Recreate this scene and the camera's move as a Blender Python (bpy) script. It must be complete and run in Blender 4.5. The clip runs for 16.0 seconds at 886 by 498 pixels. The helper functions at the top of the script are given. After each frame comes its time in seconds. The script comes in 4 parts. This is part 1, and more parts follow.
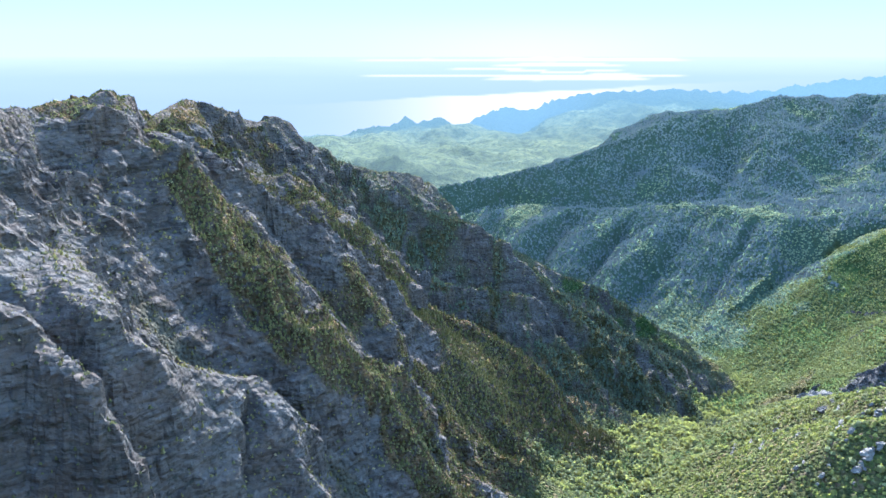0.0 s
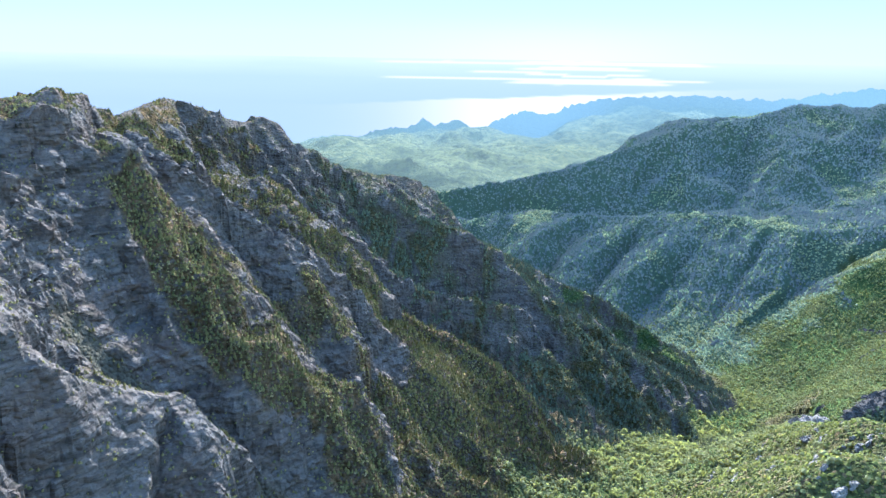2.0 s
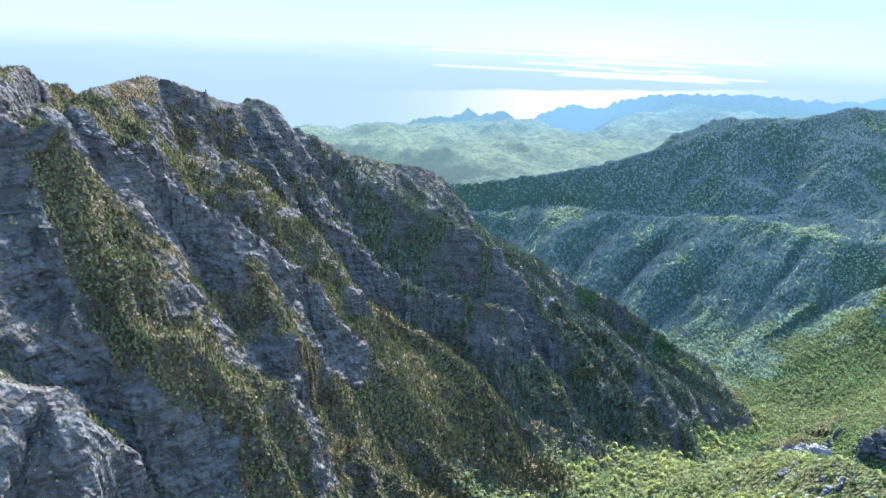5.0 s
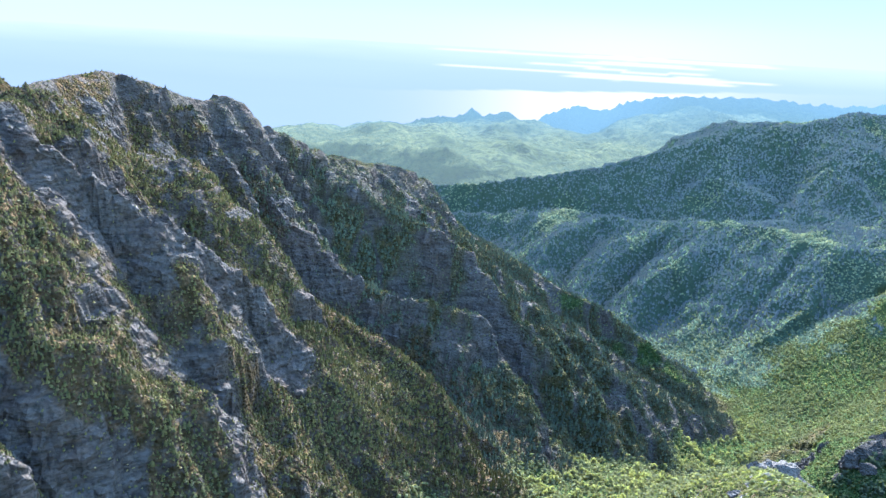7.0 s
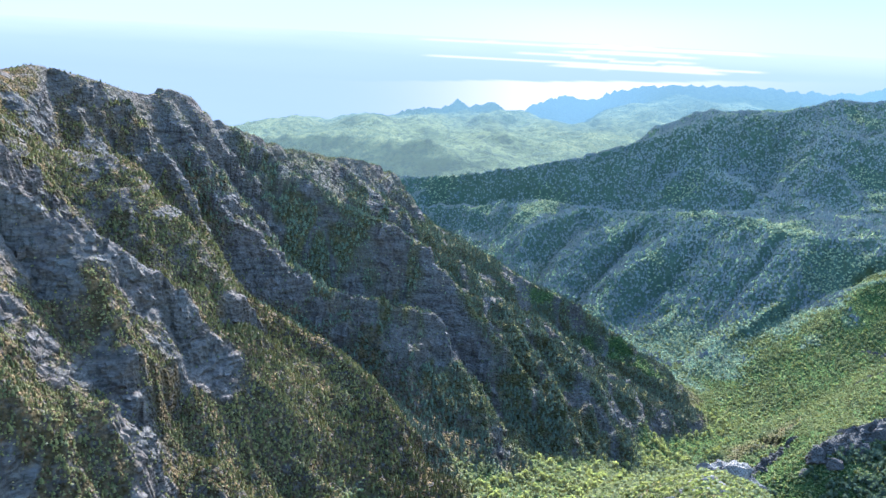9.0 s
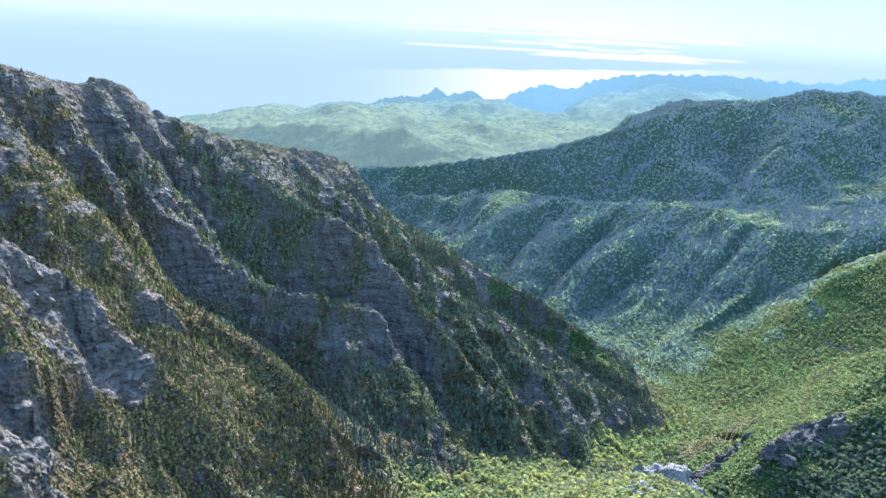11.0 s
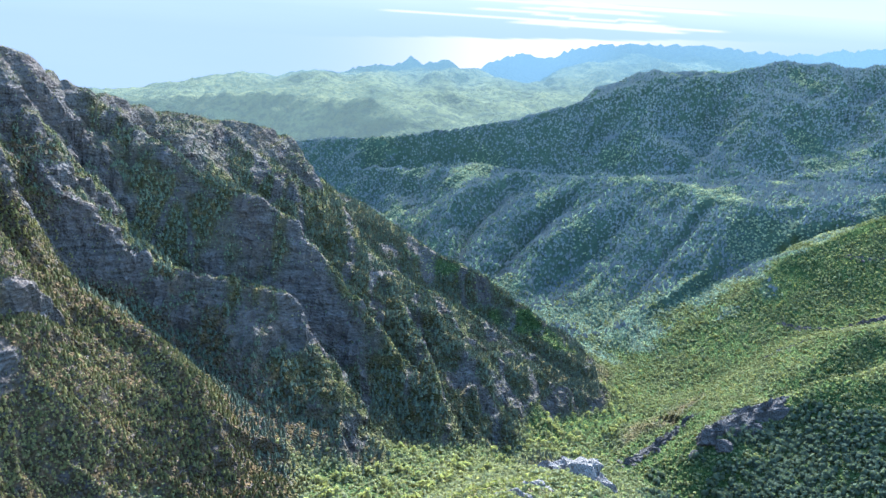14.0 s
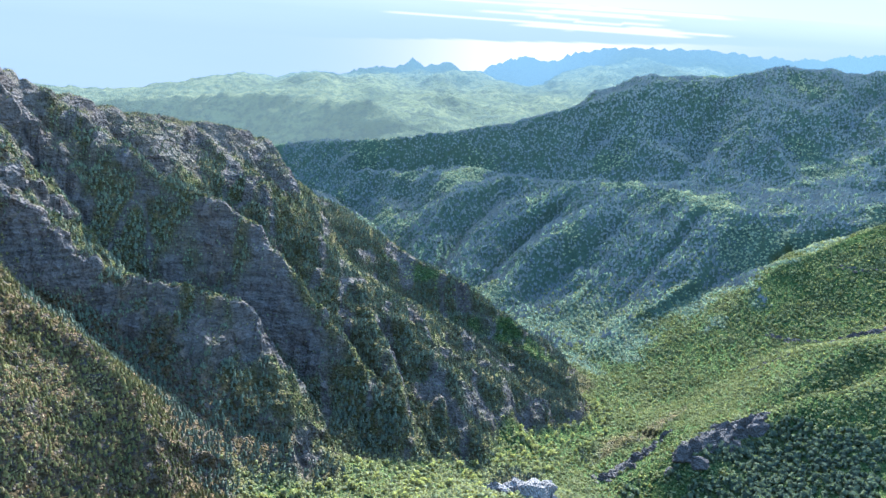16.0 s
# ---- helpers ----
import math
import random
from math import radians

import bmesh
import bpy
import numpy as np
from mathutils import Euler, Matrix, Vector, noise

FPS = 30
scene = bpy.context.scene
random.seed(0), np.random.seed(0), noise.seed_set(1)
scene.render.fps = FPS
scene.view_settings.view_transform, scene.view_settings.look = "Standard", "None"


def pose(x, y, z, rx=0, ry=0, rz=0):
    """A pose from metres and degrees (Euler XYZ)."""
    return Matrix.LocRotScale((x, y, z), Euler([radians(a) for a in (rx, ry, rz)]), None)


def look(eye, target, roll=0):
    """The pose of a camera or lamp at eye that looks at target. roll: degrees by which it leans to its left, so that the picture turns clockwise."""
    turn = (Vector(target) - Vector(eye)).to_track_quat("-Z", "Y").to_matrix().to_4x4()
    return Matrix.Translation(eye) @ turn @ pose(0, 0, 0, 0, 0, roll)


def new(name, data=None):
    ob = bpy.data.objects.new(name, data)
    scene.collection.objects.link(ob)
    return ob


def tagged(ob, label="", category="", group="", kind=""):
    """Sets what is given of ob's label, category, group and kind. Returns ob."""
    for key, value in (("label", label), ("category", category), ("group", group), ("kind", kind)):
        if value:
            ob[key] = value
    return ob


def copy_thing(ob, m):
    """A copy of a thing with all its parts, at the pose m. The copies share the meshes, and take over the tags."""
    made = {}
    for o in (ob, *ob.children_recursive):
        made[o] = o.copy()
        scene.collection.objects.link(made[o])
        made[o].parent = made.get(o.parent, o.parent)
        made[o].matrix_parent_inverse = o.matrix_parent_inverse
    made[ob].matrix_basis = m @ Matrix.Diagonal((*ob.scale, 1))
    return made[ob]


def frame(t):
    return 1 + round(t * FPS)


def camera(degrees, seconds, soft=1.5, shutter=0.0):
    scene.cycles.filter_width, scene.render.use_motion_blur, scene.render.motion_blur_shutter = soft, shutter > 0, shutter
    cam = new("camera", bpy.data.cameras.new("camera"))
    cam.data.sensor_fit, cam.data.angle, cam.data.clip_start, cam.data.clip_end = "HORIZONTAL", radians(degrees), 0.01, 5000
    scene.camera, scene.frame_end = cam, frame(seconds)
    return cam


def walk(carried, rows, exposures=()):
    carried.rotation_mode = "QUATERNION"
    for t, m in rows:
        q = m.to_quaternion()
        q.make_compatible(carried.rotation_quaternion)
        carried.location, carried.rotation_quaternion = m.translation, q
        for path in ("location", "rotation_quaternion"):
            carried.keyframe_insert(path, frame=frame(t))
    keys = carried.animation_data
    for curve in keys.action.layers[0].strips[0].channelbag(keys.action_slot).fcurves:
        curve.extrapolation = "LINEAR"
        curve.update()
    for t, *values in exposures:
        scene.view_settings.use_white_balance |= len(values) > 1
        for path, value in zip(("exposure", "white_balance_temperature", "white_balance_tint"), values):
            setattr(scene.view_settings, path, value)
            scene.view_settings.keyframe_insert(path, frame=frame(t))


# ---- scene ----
cam = camera(60.8, 16.0)
METRES, EYE, TILT, LEAN, TURN = 360.0, 400.0, -15.3, 0.0, 0.0
ROWS = [
    (0.0, 0.0006, 0.0014, 0.0002, 0.00, 0.00, 0.00),
    (0.5, 0.0257, 0.0165, 0.0053, 0.32, 0.17, -0.19),
    (1.0, 0.0511, 0.0318, 0.0097, 0.65, 0.25, -0.47),
    (1.5, 0.0767, 0.0471, 0.0136, 1.16, 0.28, -0.91),
    (2.0, 0.1025, 0.0625, 0.0171, 1.69, 0.13, -1.38),
    (2.5, 0.1285, 0.0780, 0.0205, 2.40, -0.12, -1.97),
    (3.0, 0.1546, 0.0936, 0.0237, 3.18, -0.35, -2.52),
    (3.5, 0.1809, 0.1092, 0.0269, 3.98, -0.58, -3.08),
    (4.0, 0.2074, 0.1250, 0.0301, 4.62, -0.78, -3.49),
    (6.5, 0.3406, 0.2052, 0.0491, 6.27, -0.78, -4.81),
    (7.0, 0.3673, 0.2215, 0.0536, 6.33, -0.86, -4.93),
    (7.5, 0.3940, 0.2378, 0.0584, 6.33, -0.99, -4.95),
    (8.0, 0.4206, 0.2542, 0.0634, 6.25, -1.14, -4.81),
    (8.5, 0.4472, 0.2707, 0.0686, 6.14, -1.30, -4.56),
    (9.0, 0.4737, 0.2872, 0.0741, 6.00, -1.50, -4.34),
    (11.5, 0.6048, 0.3705, 0.1034, 4.75, -2.64, -4.51),
    (12.0, 0.6307, 0.3873, 0.1093, 4.54, -3.09, -4.71),
    (12.5, 0.6565, 0.4042, 0.1151, 4.31, -3.54, -4.77),
    (13.0, 0.6821, 0.4211, 0.1209, 4.13, -3.98, -4.72),
    (13.5, 0.7077, 0.4381, 0.1264, 4.04, -4.28, -4.62),
    (14.0, 0.7332, 0.4552, 0.1317, 4.07, -4.51, -4.55),
    (14.5, 0.7586, 0.4725, 0.1368, 4.19, -4.57, -4.53),
    (15.0, 0.7839, 0.4898, 0.1415, 4.40, -4.59, -4.65),
    (15.5, 0.8093, 0.5074, 0.1459, 4.58, -4.50, -4.87),
    (16.0, 0.8346, 0.5251, 0.1499, 4.74, -4.39, -5.13),
]
walk(cam, [(t, pose(0, 0, EYE, TILT, LEAN, TURN) @ pose(METRES * x, METRES * y, METRES * z, 90 + pitch, roll, yaw)) for t, x, y, z, yaw, pitch, roll in ROWS],
     exposures=[(0.0, 3.3, 4100, 16), (16.0, 3.3, 4100, 16)])

# ---------------------------------------------------------------- light
SUN_AZ, SUN_EL = 6.0, 34.0          # degrees right of +y, and above the horizon
sky_world = bpy.data.worlds.new("sky")
scene.world = sky_world
sky_world.use_nodes = True
wn = sky_world.node_tree
sky = wn.nodes.new("ShaderNodeTexSky")
sky.sky_type, sky.sun_disc = "NISHITA", False
sky.sun_elevation, sky.sun_rotation = radians(SUN_EL), radians(SUN_AZ)
sky.altitude, sky.air_density, sky.dust_density, sky.ozone_density = 400, 1.5, 1.2, 1.6
wn.links.new(sky.outputs[0], wn.nodes["Background"].inputs[0])
wn.nodes["Background"].inputs[1].default_value = 0.15

sun_data = bpy.data.lights.new("sun", "SUN")
sun_data.energy, sun_data.angle, sun_data.color = 5.0, radians(0.53), (1.0, 0.90, 0.74)
sun = new("sun", sun_data)
sun_way = Vector((math.sin(radians(SUN_AZ)) * math.cos(radians(SUN_EL)), math.cos(radians(SUN_AZ)) * math.cos(radians(SUN_EL)), math.sin(radians(SUN_EL))))
sun.matrix_world = look(sun_way * 3000, (0, 0, 0))


# ---------------------------------------------------------------- materials
def material(name):
    m = bpy.data.materials.new(name)
    m.use_nodes = True
    t = m.node_tree
    return m, t, t.nodes["Principled BSDF"]


def node(t, kind, **values):
    n = t.nodes.new(kind)
    for key, value in values.items():
        setattr(n, key, value)
    return n


def noise_node(t, scale, detail=6.0, rough=0.6, vec=None, distortion=0.0):
    n = t.nodes.new("ShaderNodeTexNoise")
    n.inputs["Scale"].default_value, n.inputs["Detail"].default_value = scale, detail
    n.inputs["Roughness"].default_value, n.inputs["Distortion"].default_value = rough, distortion
    t.links.new(vec or place(t), n.inputs["Vector"])
    return n.outputs["Fac"]


def ramp(t, fac, stops, mode="LINEAR"):
    n = t.nodes.new("ShaderNodeValToRGB")
    n.color_ramp.interpolation = mode
    while len(n.color_ramp.elements) < len(stops):
        n.color_ramp.elements.new(0.5)
    for e, (p, c) in zip(n.color_ramp.elements, stops):
        e.position, e.color = p, (*c, 1) if len(c) == 3 else (c[0],) * 3 + (1,)
    t.links.new(fac, n.inputs[0])
    return n.outputs[0]


def mix(t, fac, a, b, blend="MIX"):
    n = t.nodes.new("ShaderNodeMix")
    n.data_type, n.blend_type = "RGBA", blend
    for sock, value in ((n.inputs[0], fac), (n.inputs[6], a), (n.inputs[7], b)):
        if isinstance(value, (int, float)):
            sock.default_value = value
        elif isinstance(value, tuple):
            sock.default_value = (*value, 1)
        else:
            t.links.new(value, sock)
    return n.outputs[2]


def bump(t, height, strength, distance, shader):
    n = t.nodes.new("ShaderNodeBump")
    n.inputs["Strength"].default_value, n.inputs["Distance"].default_value = strength, distance
    t.links.new(height, n.inputs["Height"])
    t.links.new(n.outputs[0], shader.inputs["Normal"])
    return n


def attr(t, name):
    n = t.nodes.new("ShaderNodeAttribute")
    n.attribute_name = name
    return n.outputs["Fac"]


def place(t, scale=(1, 1, 1), turn=(0, 0, 0)):
    c = t.nodes.new("ShaderNodeTexCoord")
    n = t.nodes.new("ShaderNodeMapping")
    n.inputs["Scale"].default_value, n.inputs["Rotation"].default_value = scale, turn
    t.links.new(c.outputs["Object"], n.inputs[0])
    return n.outputs[0]


def rock_colour(t):
    """Pale limestone in tilted beds, with rusty stains, dark cracks and lichen."""
    lie = (radians(9), radians(-14), 0)
    strata = noise_node(t, 1.0, 5, 0.6, place(t, (0.025, 0.024, 0.151), lie), 1.2)
    beds = noise_node(t, 1.0, 3, 0.5, place(t, (0.012, 0.012, 0.75), lie), 0.5)
    blotch = noise_node(t, 0.035, 6, 0.6)
    chips = noise_node(t, 1.0, 5, 0.65, place(t, (0.16, 0.16, 0.5), lie), 0.8)
    grain = noise_node(t, 0.30, 5, 0.65)
    c = ramp(t, strata, [(0.36, (0.031, 0.023, 0.014)), (0.46, (0.053, 0.040, 0.025)), (0.56, (0.070, 0.054, 0.034)), (0.68, (0.049, 0.037, 0.023))])
    c = mix(t, ramp(t, blotch, [(0.44, (0.0,)), (0.64, (0.6,))]), c, (0.065, 0.043, 0.024))
    c = mix(t, ramp(t, beds, [(0.36, (0.38,)), (0.46, (0.0,))]), c, (0.023, 0.017, 0.010))
    c = mix(t, ramp(t, chips, [(0.36, (0.6,)), (0.45, (0.0,))]), c, (0.018, 0.015, 0.008))
    c = mix(t, ramp(t, chips, [(0.57, (0.0,)), (0.68, (0.6,))]), c, (0.105, 0.082, 0.055))
    c = mix(t, ramp(t, grain, [(0.34, (0.7,)), (0.43, (0.0,))]), c, (0.015, 0.014, 0.006))
    return c, strata, chips


def ground_material():
    m, t, s = material("mountain_ground")
    rock, strata, grain = rock_colour(t)
    fine, broad, mid = noise_node(t, 0.9, 6, 0.7), noise_node(t, 0.012, 5, 0.6), noise_node(t, 0.11, 6, 0.65)
    dry = ramp(t, mid, [(0.3, (0.026, 0.018, 0.005)), (0.5, (0.062, 0.039, 0.014)), (0.64, (0.140, 0.080, 0.028))])
    spot = noise_node(t, 0.42, 4, 0.6)
    dry = mix(t, ramp(t, spot, [(0.50, (0.0,)), (0.58, (0.7,))]), dry, (0.021, 0.015, 0.005))
    dry = mix(t, ramp(t, fine, [(0.42, (0.0,)), (0.62, (0.6,))]), dry, (0.040, 0.026, 0.006))
    lush = ramp(t, mid, [(0.3, (0.026, 0.032, 0.006)), (0.55, (0.042, 0.048, 0.009)), (0.75, (0.058, 0.060, 0.014))])
    lush = mix(t, ramp(t, fine, [(0.4, (0.0,)), (0.62, (0.6,))]), lush, (0.034, 0.044, 0.009))
    lush = mix(t, ramp(t, broad, [(0.4, (0.0,)), (0.65, (0.45,))]), lush, (0.064, 0.060, 0.014))
    scree = ramp(t, fine, [(0.3, (0.046, 0.036, 0.018)), (0.6, (0.068, 0.054, 0.028))])
    wood = ramp(t, mid, [(0.3, (0.048, 0.056, 0.024)), (0.7, (0.066, 0.072, 0.030))])
    tuft = ramp(t, mid, [(0.3, (0.040, 0.037, 0.009)), (0.5, (0.062, 0.053, 0.013)), (0.72, (0.092, 0.070, 0.021))])
    tuft = mix(t, ramp(t, spot, [(0.46, (0.0,)), (0.54, (0.6,))]), tuft, (0.025, 0.029, 0.008))
    lush = mix(t, ramp(t, spot, [(0.44, (0.0,)), (0.54, (0.6,))]), lush, (0.018, 0.025, 0.007))
    tuft = mix(t, ramp(t, fine, [(0.4, (0.0,)), (0.6, (0.7,))]), tuft, (0.047, 0.037, 0.011))
    flecks = noise_node(t, 0.16, 5, 0.7)
    dry = mix(t, ramp(t, flecks, [(0.51, (0.0,)), (0.59, (0.8,))]), dry, rock)
    bush = t.nodes.new("ShaderNodeTexVoronoi")
    bush.inputs["Scale"].default_value = 0.42
    t.links.new(place(t), bush.inputs["Vector"])
    heads = ramp(t, bush.outputs["Distance"], [(0.1, (1.0,)), (0.62, (0.0,))])
    hue = t.nodes.new("ShaderNodeSeparateColor")
    t.links.new(bush.outputs["Color"], hue.inputs[0])
    lush = mix(t, ramp(t, hue.outputs[0], [(0.2, (0.0,)), (0.9, (0.7,))]), lush, (0.070, 0.076, 0.014))
    lush = mix(t, ramp(t, hue.outputs[1], [(0.6, (0.0,)), (0.9, (0.6,))]), lush, (0.024, 0.034, 0.008))
    tuft = mix(t, ramp(t, hue.outputs[0], [(0.3, (0.0,)), (0.9, (0.75,))]), tuft, (0.084, 0.080, 0.016))
    tuft = mix(t, ramp(t, hue.outputs[1], [(0.5, (0.0,)), (0.9, (0.8,))]), tuft, (0.036, 0.034, 0.010))
    tuft = mix(t, ramp(t, hue.outputs[2], [(0.8, (0.0,)), (0.95, (0.7,))]), tuft, (0.120, 0.074, 0.030))
    c = mix(t, attr(t, "lush"), dry, lush)
    c = mix(t, attr(t, "tuft"), c, tuft)
    c = mix(t, attr(t, "wood"), c, wood)
    c = mix(t, attr(t, "scree"), c, scree)
    c = mix(t, attr(t, "rock"), c, rock)
    t.links.new(c, s.inputs["Base Color"])
    s.inputs["Roughness"].default_value = 1.0
    s.inputs["Specular IOR Level"].default_value = 0.0
    knobs = t.nodes.new("ShaderNodeTexVoronoi")
    knobs.inputs["Scale"].default_value = 0.30
    t.links.new(place(t, (1.0, 1.0, 1.4), (radians(9), radians(-14), 0)), knobs.inputs["Vector"])
    blocks = ramp(t, knobs.outputs["Distance"], [(0.15, (1.0,)), (0.75, (0.0,))])
    h = mix(t, attr(t, "rock"), mix(t, 0.6, fine, heads), mix(t, 0.4, mix(t, 0.5, strata, grain), mix(t, 0.5, blocks, noise_node(t, 0.45, 4, 0.65))))
    bump(t, h, 1.0, 6.0, s)
    return m


def leaf_material(name, dark, light, tan=None, through_=0.4, glow=(1.5, 1.6, 0.8)):
    m, t, s = material(name)
    g = t.nodes.new("ShaderNodeNewGeometry")
    stand = noise_node(t, 0.013, 4, 0.6)
    c = ramp(t, g.outputs["Random Per Island"], [(0.0, dark), (0.7, light)])
    if tan:
        c = mix(t, ramp(t, g.outputs["Random Per Island"], [(0.90, (0.0,)), (0.94, (0.7,))]), c, tan)
    c = mix(t, ramp(t, stand, [(0.42, (0.0,)), (0.62, (0.55,))]), c, dark)
    t.links.new(c, s.inputs["Base Color"])
    s.inputs["Roughness"].default_value = 0.9
    s.inputs["Specular IOR Level"].default_value = 0.0
    thin = t.nodes.new("ShaderNodeBsdfTranslucent")
    t.links.new(mix(t, 1.0, c, glow, "MULTIPLY"), thin.inputs[0])
    both = t.nodes.new("ShaderNodeMixShader")
    both.inputs[0].default_value = through_
    t.links.new(s.outputs[0], both.inputs[1])
    t.links.new(thin.outputs[0], both.inputs[2])
    t.links.new(both.outputs[0], t.nodes["Material Output"].inputs[0])
    return m


def distance_material():
    """Hills of the far coast: haze painted in, as colour and a slight glow that change with distance."""
    m, t, s = material("far_hills")
    n = noise_node(t, 0.004, 6, 0.6)
    f = noise_node(t, 0.035, 6, 0.7)
    z = t.nodes.new("ShaderNodeSeparateXYZ")
    c0 = t.nodes.new("ShaderNodeTexCoord")
    t.links.new(c0.outputs["Object"], z.inputs[0])
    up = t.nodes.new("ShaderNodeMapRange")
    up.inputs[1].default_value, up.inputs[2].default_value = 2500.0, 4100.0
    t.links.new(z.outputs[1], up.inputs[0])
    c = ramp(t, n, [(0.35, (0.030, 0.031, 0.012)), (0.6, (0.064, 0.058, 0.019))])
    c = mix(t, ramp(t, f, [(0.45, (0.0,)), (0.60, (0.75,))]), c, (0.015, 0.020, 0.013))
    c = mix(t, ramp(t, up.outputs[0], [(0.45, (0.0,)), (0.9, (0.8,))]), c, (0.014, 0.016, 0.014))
    # glow that stands for hazy air, stronger and bluer farther off
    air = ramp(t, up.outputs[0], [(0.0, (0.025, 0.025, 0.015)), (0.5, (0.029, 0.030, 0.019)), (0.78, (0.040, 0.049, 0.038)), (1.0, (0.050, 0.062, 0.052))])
    t.links.new(c, s.inputs["Base Color"])
    bump(t, f, 1.0, 25.0, s)
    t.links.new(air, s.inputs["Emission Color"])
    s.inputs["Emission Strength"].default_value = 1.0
    s.inputs["Roughness"].default_value = 1.0
    s.inputs["Specular IOR Level"].default_value = 0.0
    return m


def sea_material():
    """Glowing far sea: pale blue, with horizon haze and long streaks of sun glitter painted in."""
    m, t, s = material("far_sea")
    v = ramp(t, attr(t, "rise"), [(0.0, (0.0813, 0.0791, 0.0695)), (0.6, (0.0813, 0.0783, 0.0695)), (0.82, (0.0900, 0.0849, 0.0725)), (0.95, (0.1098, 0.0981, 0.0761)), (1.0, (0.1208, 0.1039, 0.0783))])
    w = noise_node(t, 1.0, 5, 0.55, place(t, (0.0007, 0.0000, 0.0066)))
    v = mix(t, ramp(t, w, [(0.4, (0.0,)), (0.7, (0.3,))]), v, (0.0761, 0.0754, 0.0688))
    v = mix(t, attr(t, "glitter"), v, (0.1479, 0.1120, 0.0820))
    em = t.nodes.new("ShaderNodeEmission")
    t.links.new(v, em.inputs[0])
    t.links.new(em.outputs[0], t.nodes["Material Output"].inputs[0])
    return m


def haze_material():
    """The pale summer sky low over the sea, lightest at the horizon."""
    m, t, s = material("low_sky")
    v = ramp(t, attr(t, "rise"), [(0.0, (0.1215, 0.1047, 0.0791)), (0.35, (0.1171, 0.1032, 0.0791)), (1.0, (0.0974, 0.0959, 0.0761))])
    v = mix(t, attr(t, "glare"), v, (0.1391, 0.1083, 0.0798))
    em = t.nodes.new("ShaderNodeEmission")
    t.links.new(v, em.inputs[0])
    t.links.new(em.outputs[0], t.nodes["Material Output"].inputs[0])
    return m


def plain_material(name, colour, rough=0.9, scale=2.0):
    m, t, s = material(name)
    n = noise_node(t, scale, 6, 0.65)
    dark = tuple(0.55 * v for v in colour)
    t.links.new(ramp(t, n, [(0.35, dark), (0.65, colour)]), s.inputs["Base Color"])
    s.inputs["Roughness"].default_value = rough
    bump(t, n, 0.5, 0.3, s)
    return m


def stone_material(name, body, share):
    m, t, s = material(name)
    c, strata, grain = rock_colour(t)
    c = mix(t, share, c, body)
    t.links.new(c, s.inputs["Base Color"])
    s.inputs["Roughness"].default_value = 1.0
    s.inputs["Specular IOR Level"].default_value = 0.0
    knobs = t.nodes.new("ShaderNodeTexVoronoi")
    knobs.inputs["Scale"].default_value = 0.8
    t.links.new(place(t, (1.0, 1.0, 0.45)), knobs.inputs["Vector"])
    bump(t, mix(t, 0.5, grain, ramp(t, knobs.outputs["Distance"], [(0.1, (1.0,)), (0.7, (0.0,))])), 1.0, 2.6, s)
    return m


GROUND, FAR, SEA, HAZE, STONE = ground_material(), distance_material(), sea_material(), haze_material(), stone_material("limestone", (0.070, 0.056, 0.036), 0.4)
PALE = stone_material("white_limestone", (0.165, 0.128, 0.080), 0.55)
PINE = leaf_material("pine_needles", (0.049, 0.046, 0.015), (0.126, 0.101, 0.026), (0.160, 0.112, 0.048), 0.5, (1.6, 1.5, 0.7))
# darker copy of the pine needles, with the gorge's shade put into the colour
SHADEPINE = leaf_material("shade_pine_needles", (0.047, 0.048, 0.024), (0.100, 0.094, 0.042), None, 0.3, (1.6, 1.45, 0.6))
BROAD = leaf_material("broad_leaves", (0.088, 0.084, 0.028), (0.156, 0.136, 0.050), None, 0.55, (1.6, 1.6, 0.6))
SCRUB = leaf_material("scrub_leaves", (0.102, 0.093, 0.029), (0.172, 0.144, 0.051), None, 0.5, (1.5, 1.55, 0.7))
HILLBROAD = leaf_material("hill_leaves", (0.114, 0.108, 0.056), (0.186, 0.166, 0.066), None, 0.35, (1.5, 1.5, 0.8))
HEATH = leaf_material("heath", (0.051, 0.046, 0.014), (0.127, 0.097, 0.029), (0.220, 0.152, 0.066), 0.4)
TUSSOCK = leaf_material("tussock", (0.058, 0.056, 0.011), (0.150, 0.126, 0.026), (0.160, 0.100, 0.038), 0.45)
# needle colour paled and greyed to stand for haze over the hill
HAZEPINE = leaf_material("hazed_needles", (0.086, 0.079, 0.057), (0.134, 0.118, 0.070), None, 0.2, (1.3, 1.3, 0.8))
# leaf colour darkened to stand for shade in the side gully
SHADEBROAD = leaf_material("shade_leaves", (0.034, 0.037, 0.018), (0.072, 0.070, 0.028), None, 0.36)
BARK = plain_material("bark", (0.13, 0.10, 0.075), 0.9, 6.0)


# ---------------------------------------------------------------- relief of the land
def lattice(ix, iy, seed):
    h = (ix.astype(np.int64) * 374761393 + iy.astype(np.int64) * 668265263 + seed * 974634777) & 0xFFFFFFFF
    h = ((h ^ (h >> 13)) * 1274126177) & 0xFFFFFFFF
    h = ((h ^ (h >> 16)) * 2246822519) & 0xFFFFFFFF
    return ((h ^ (h >> 15)) & 0xFFFF) / 32767.5 - 1.0


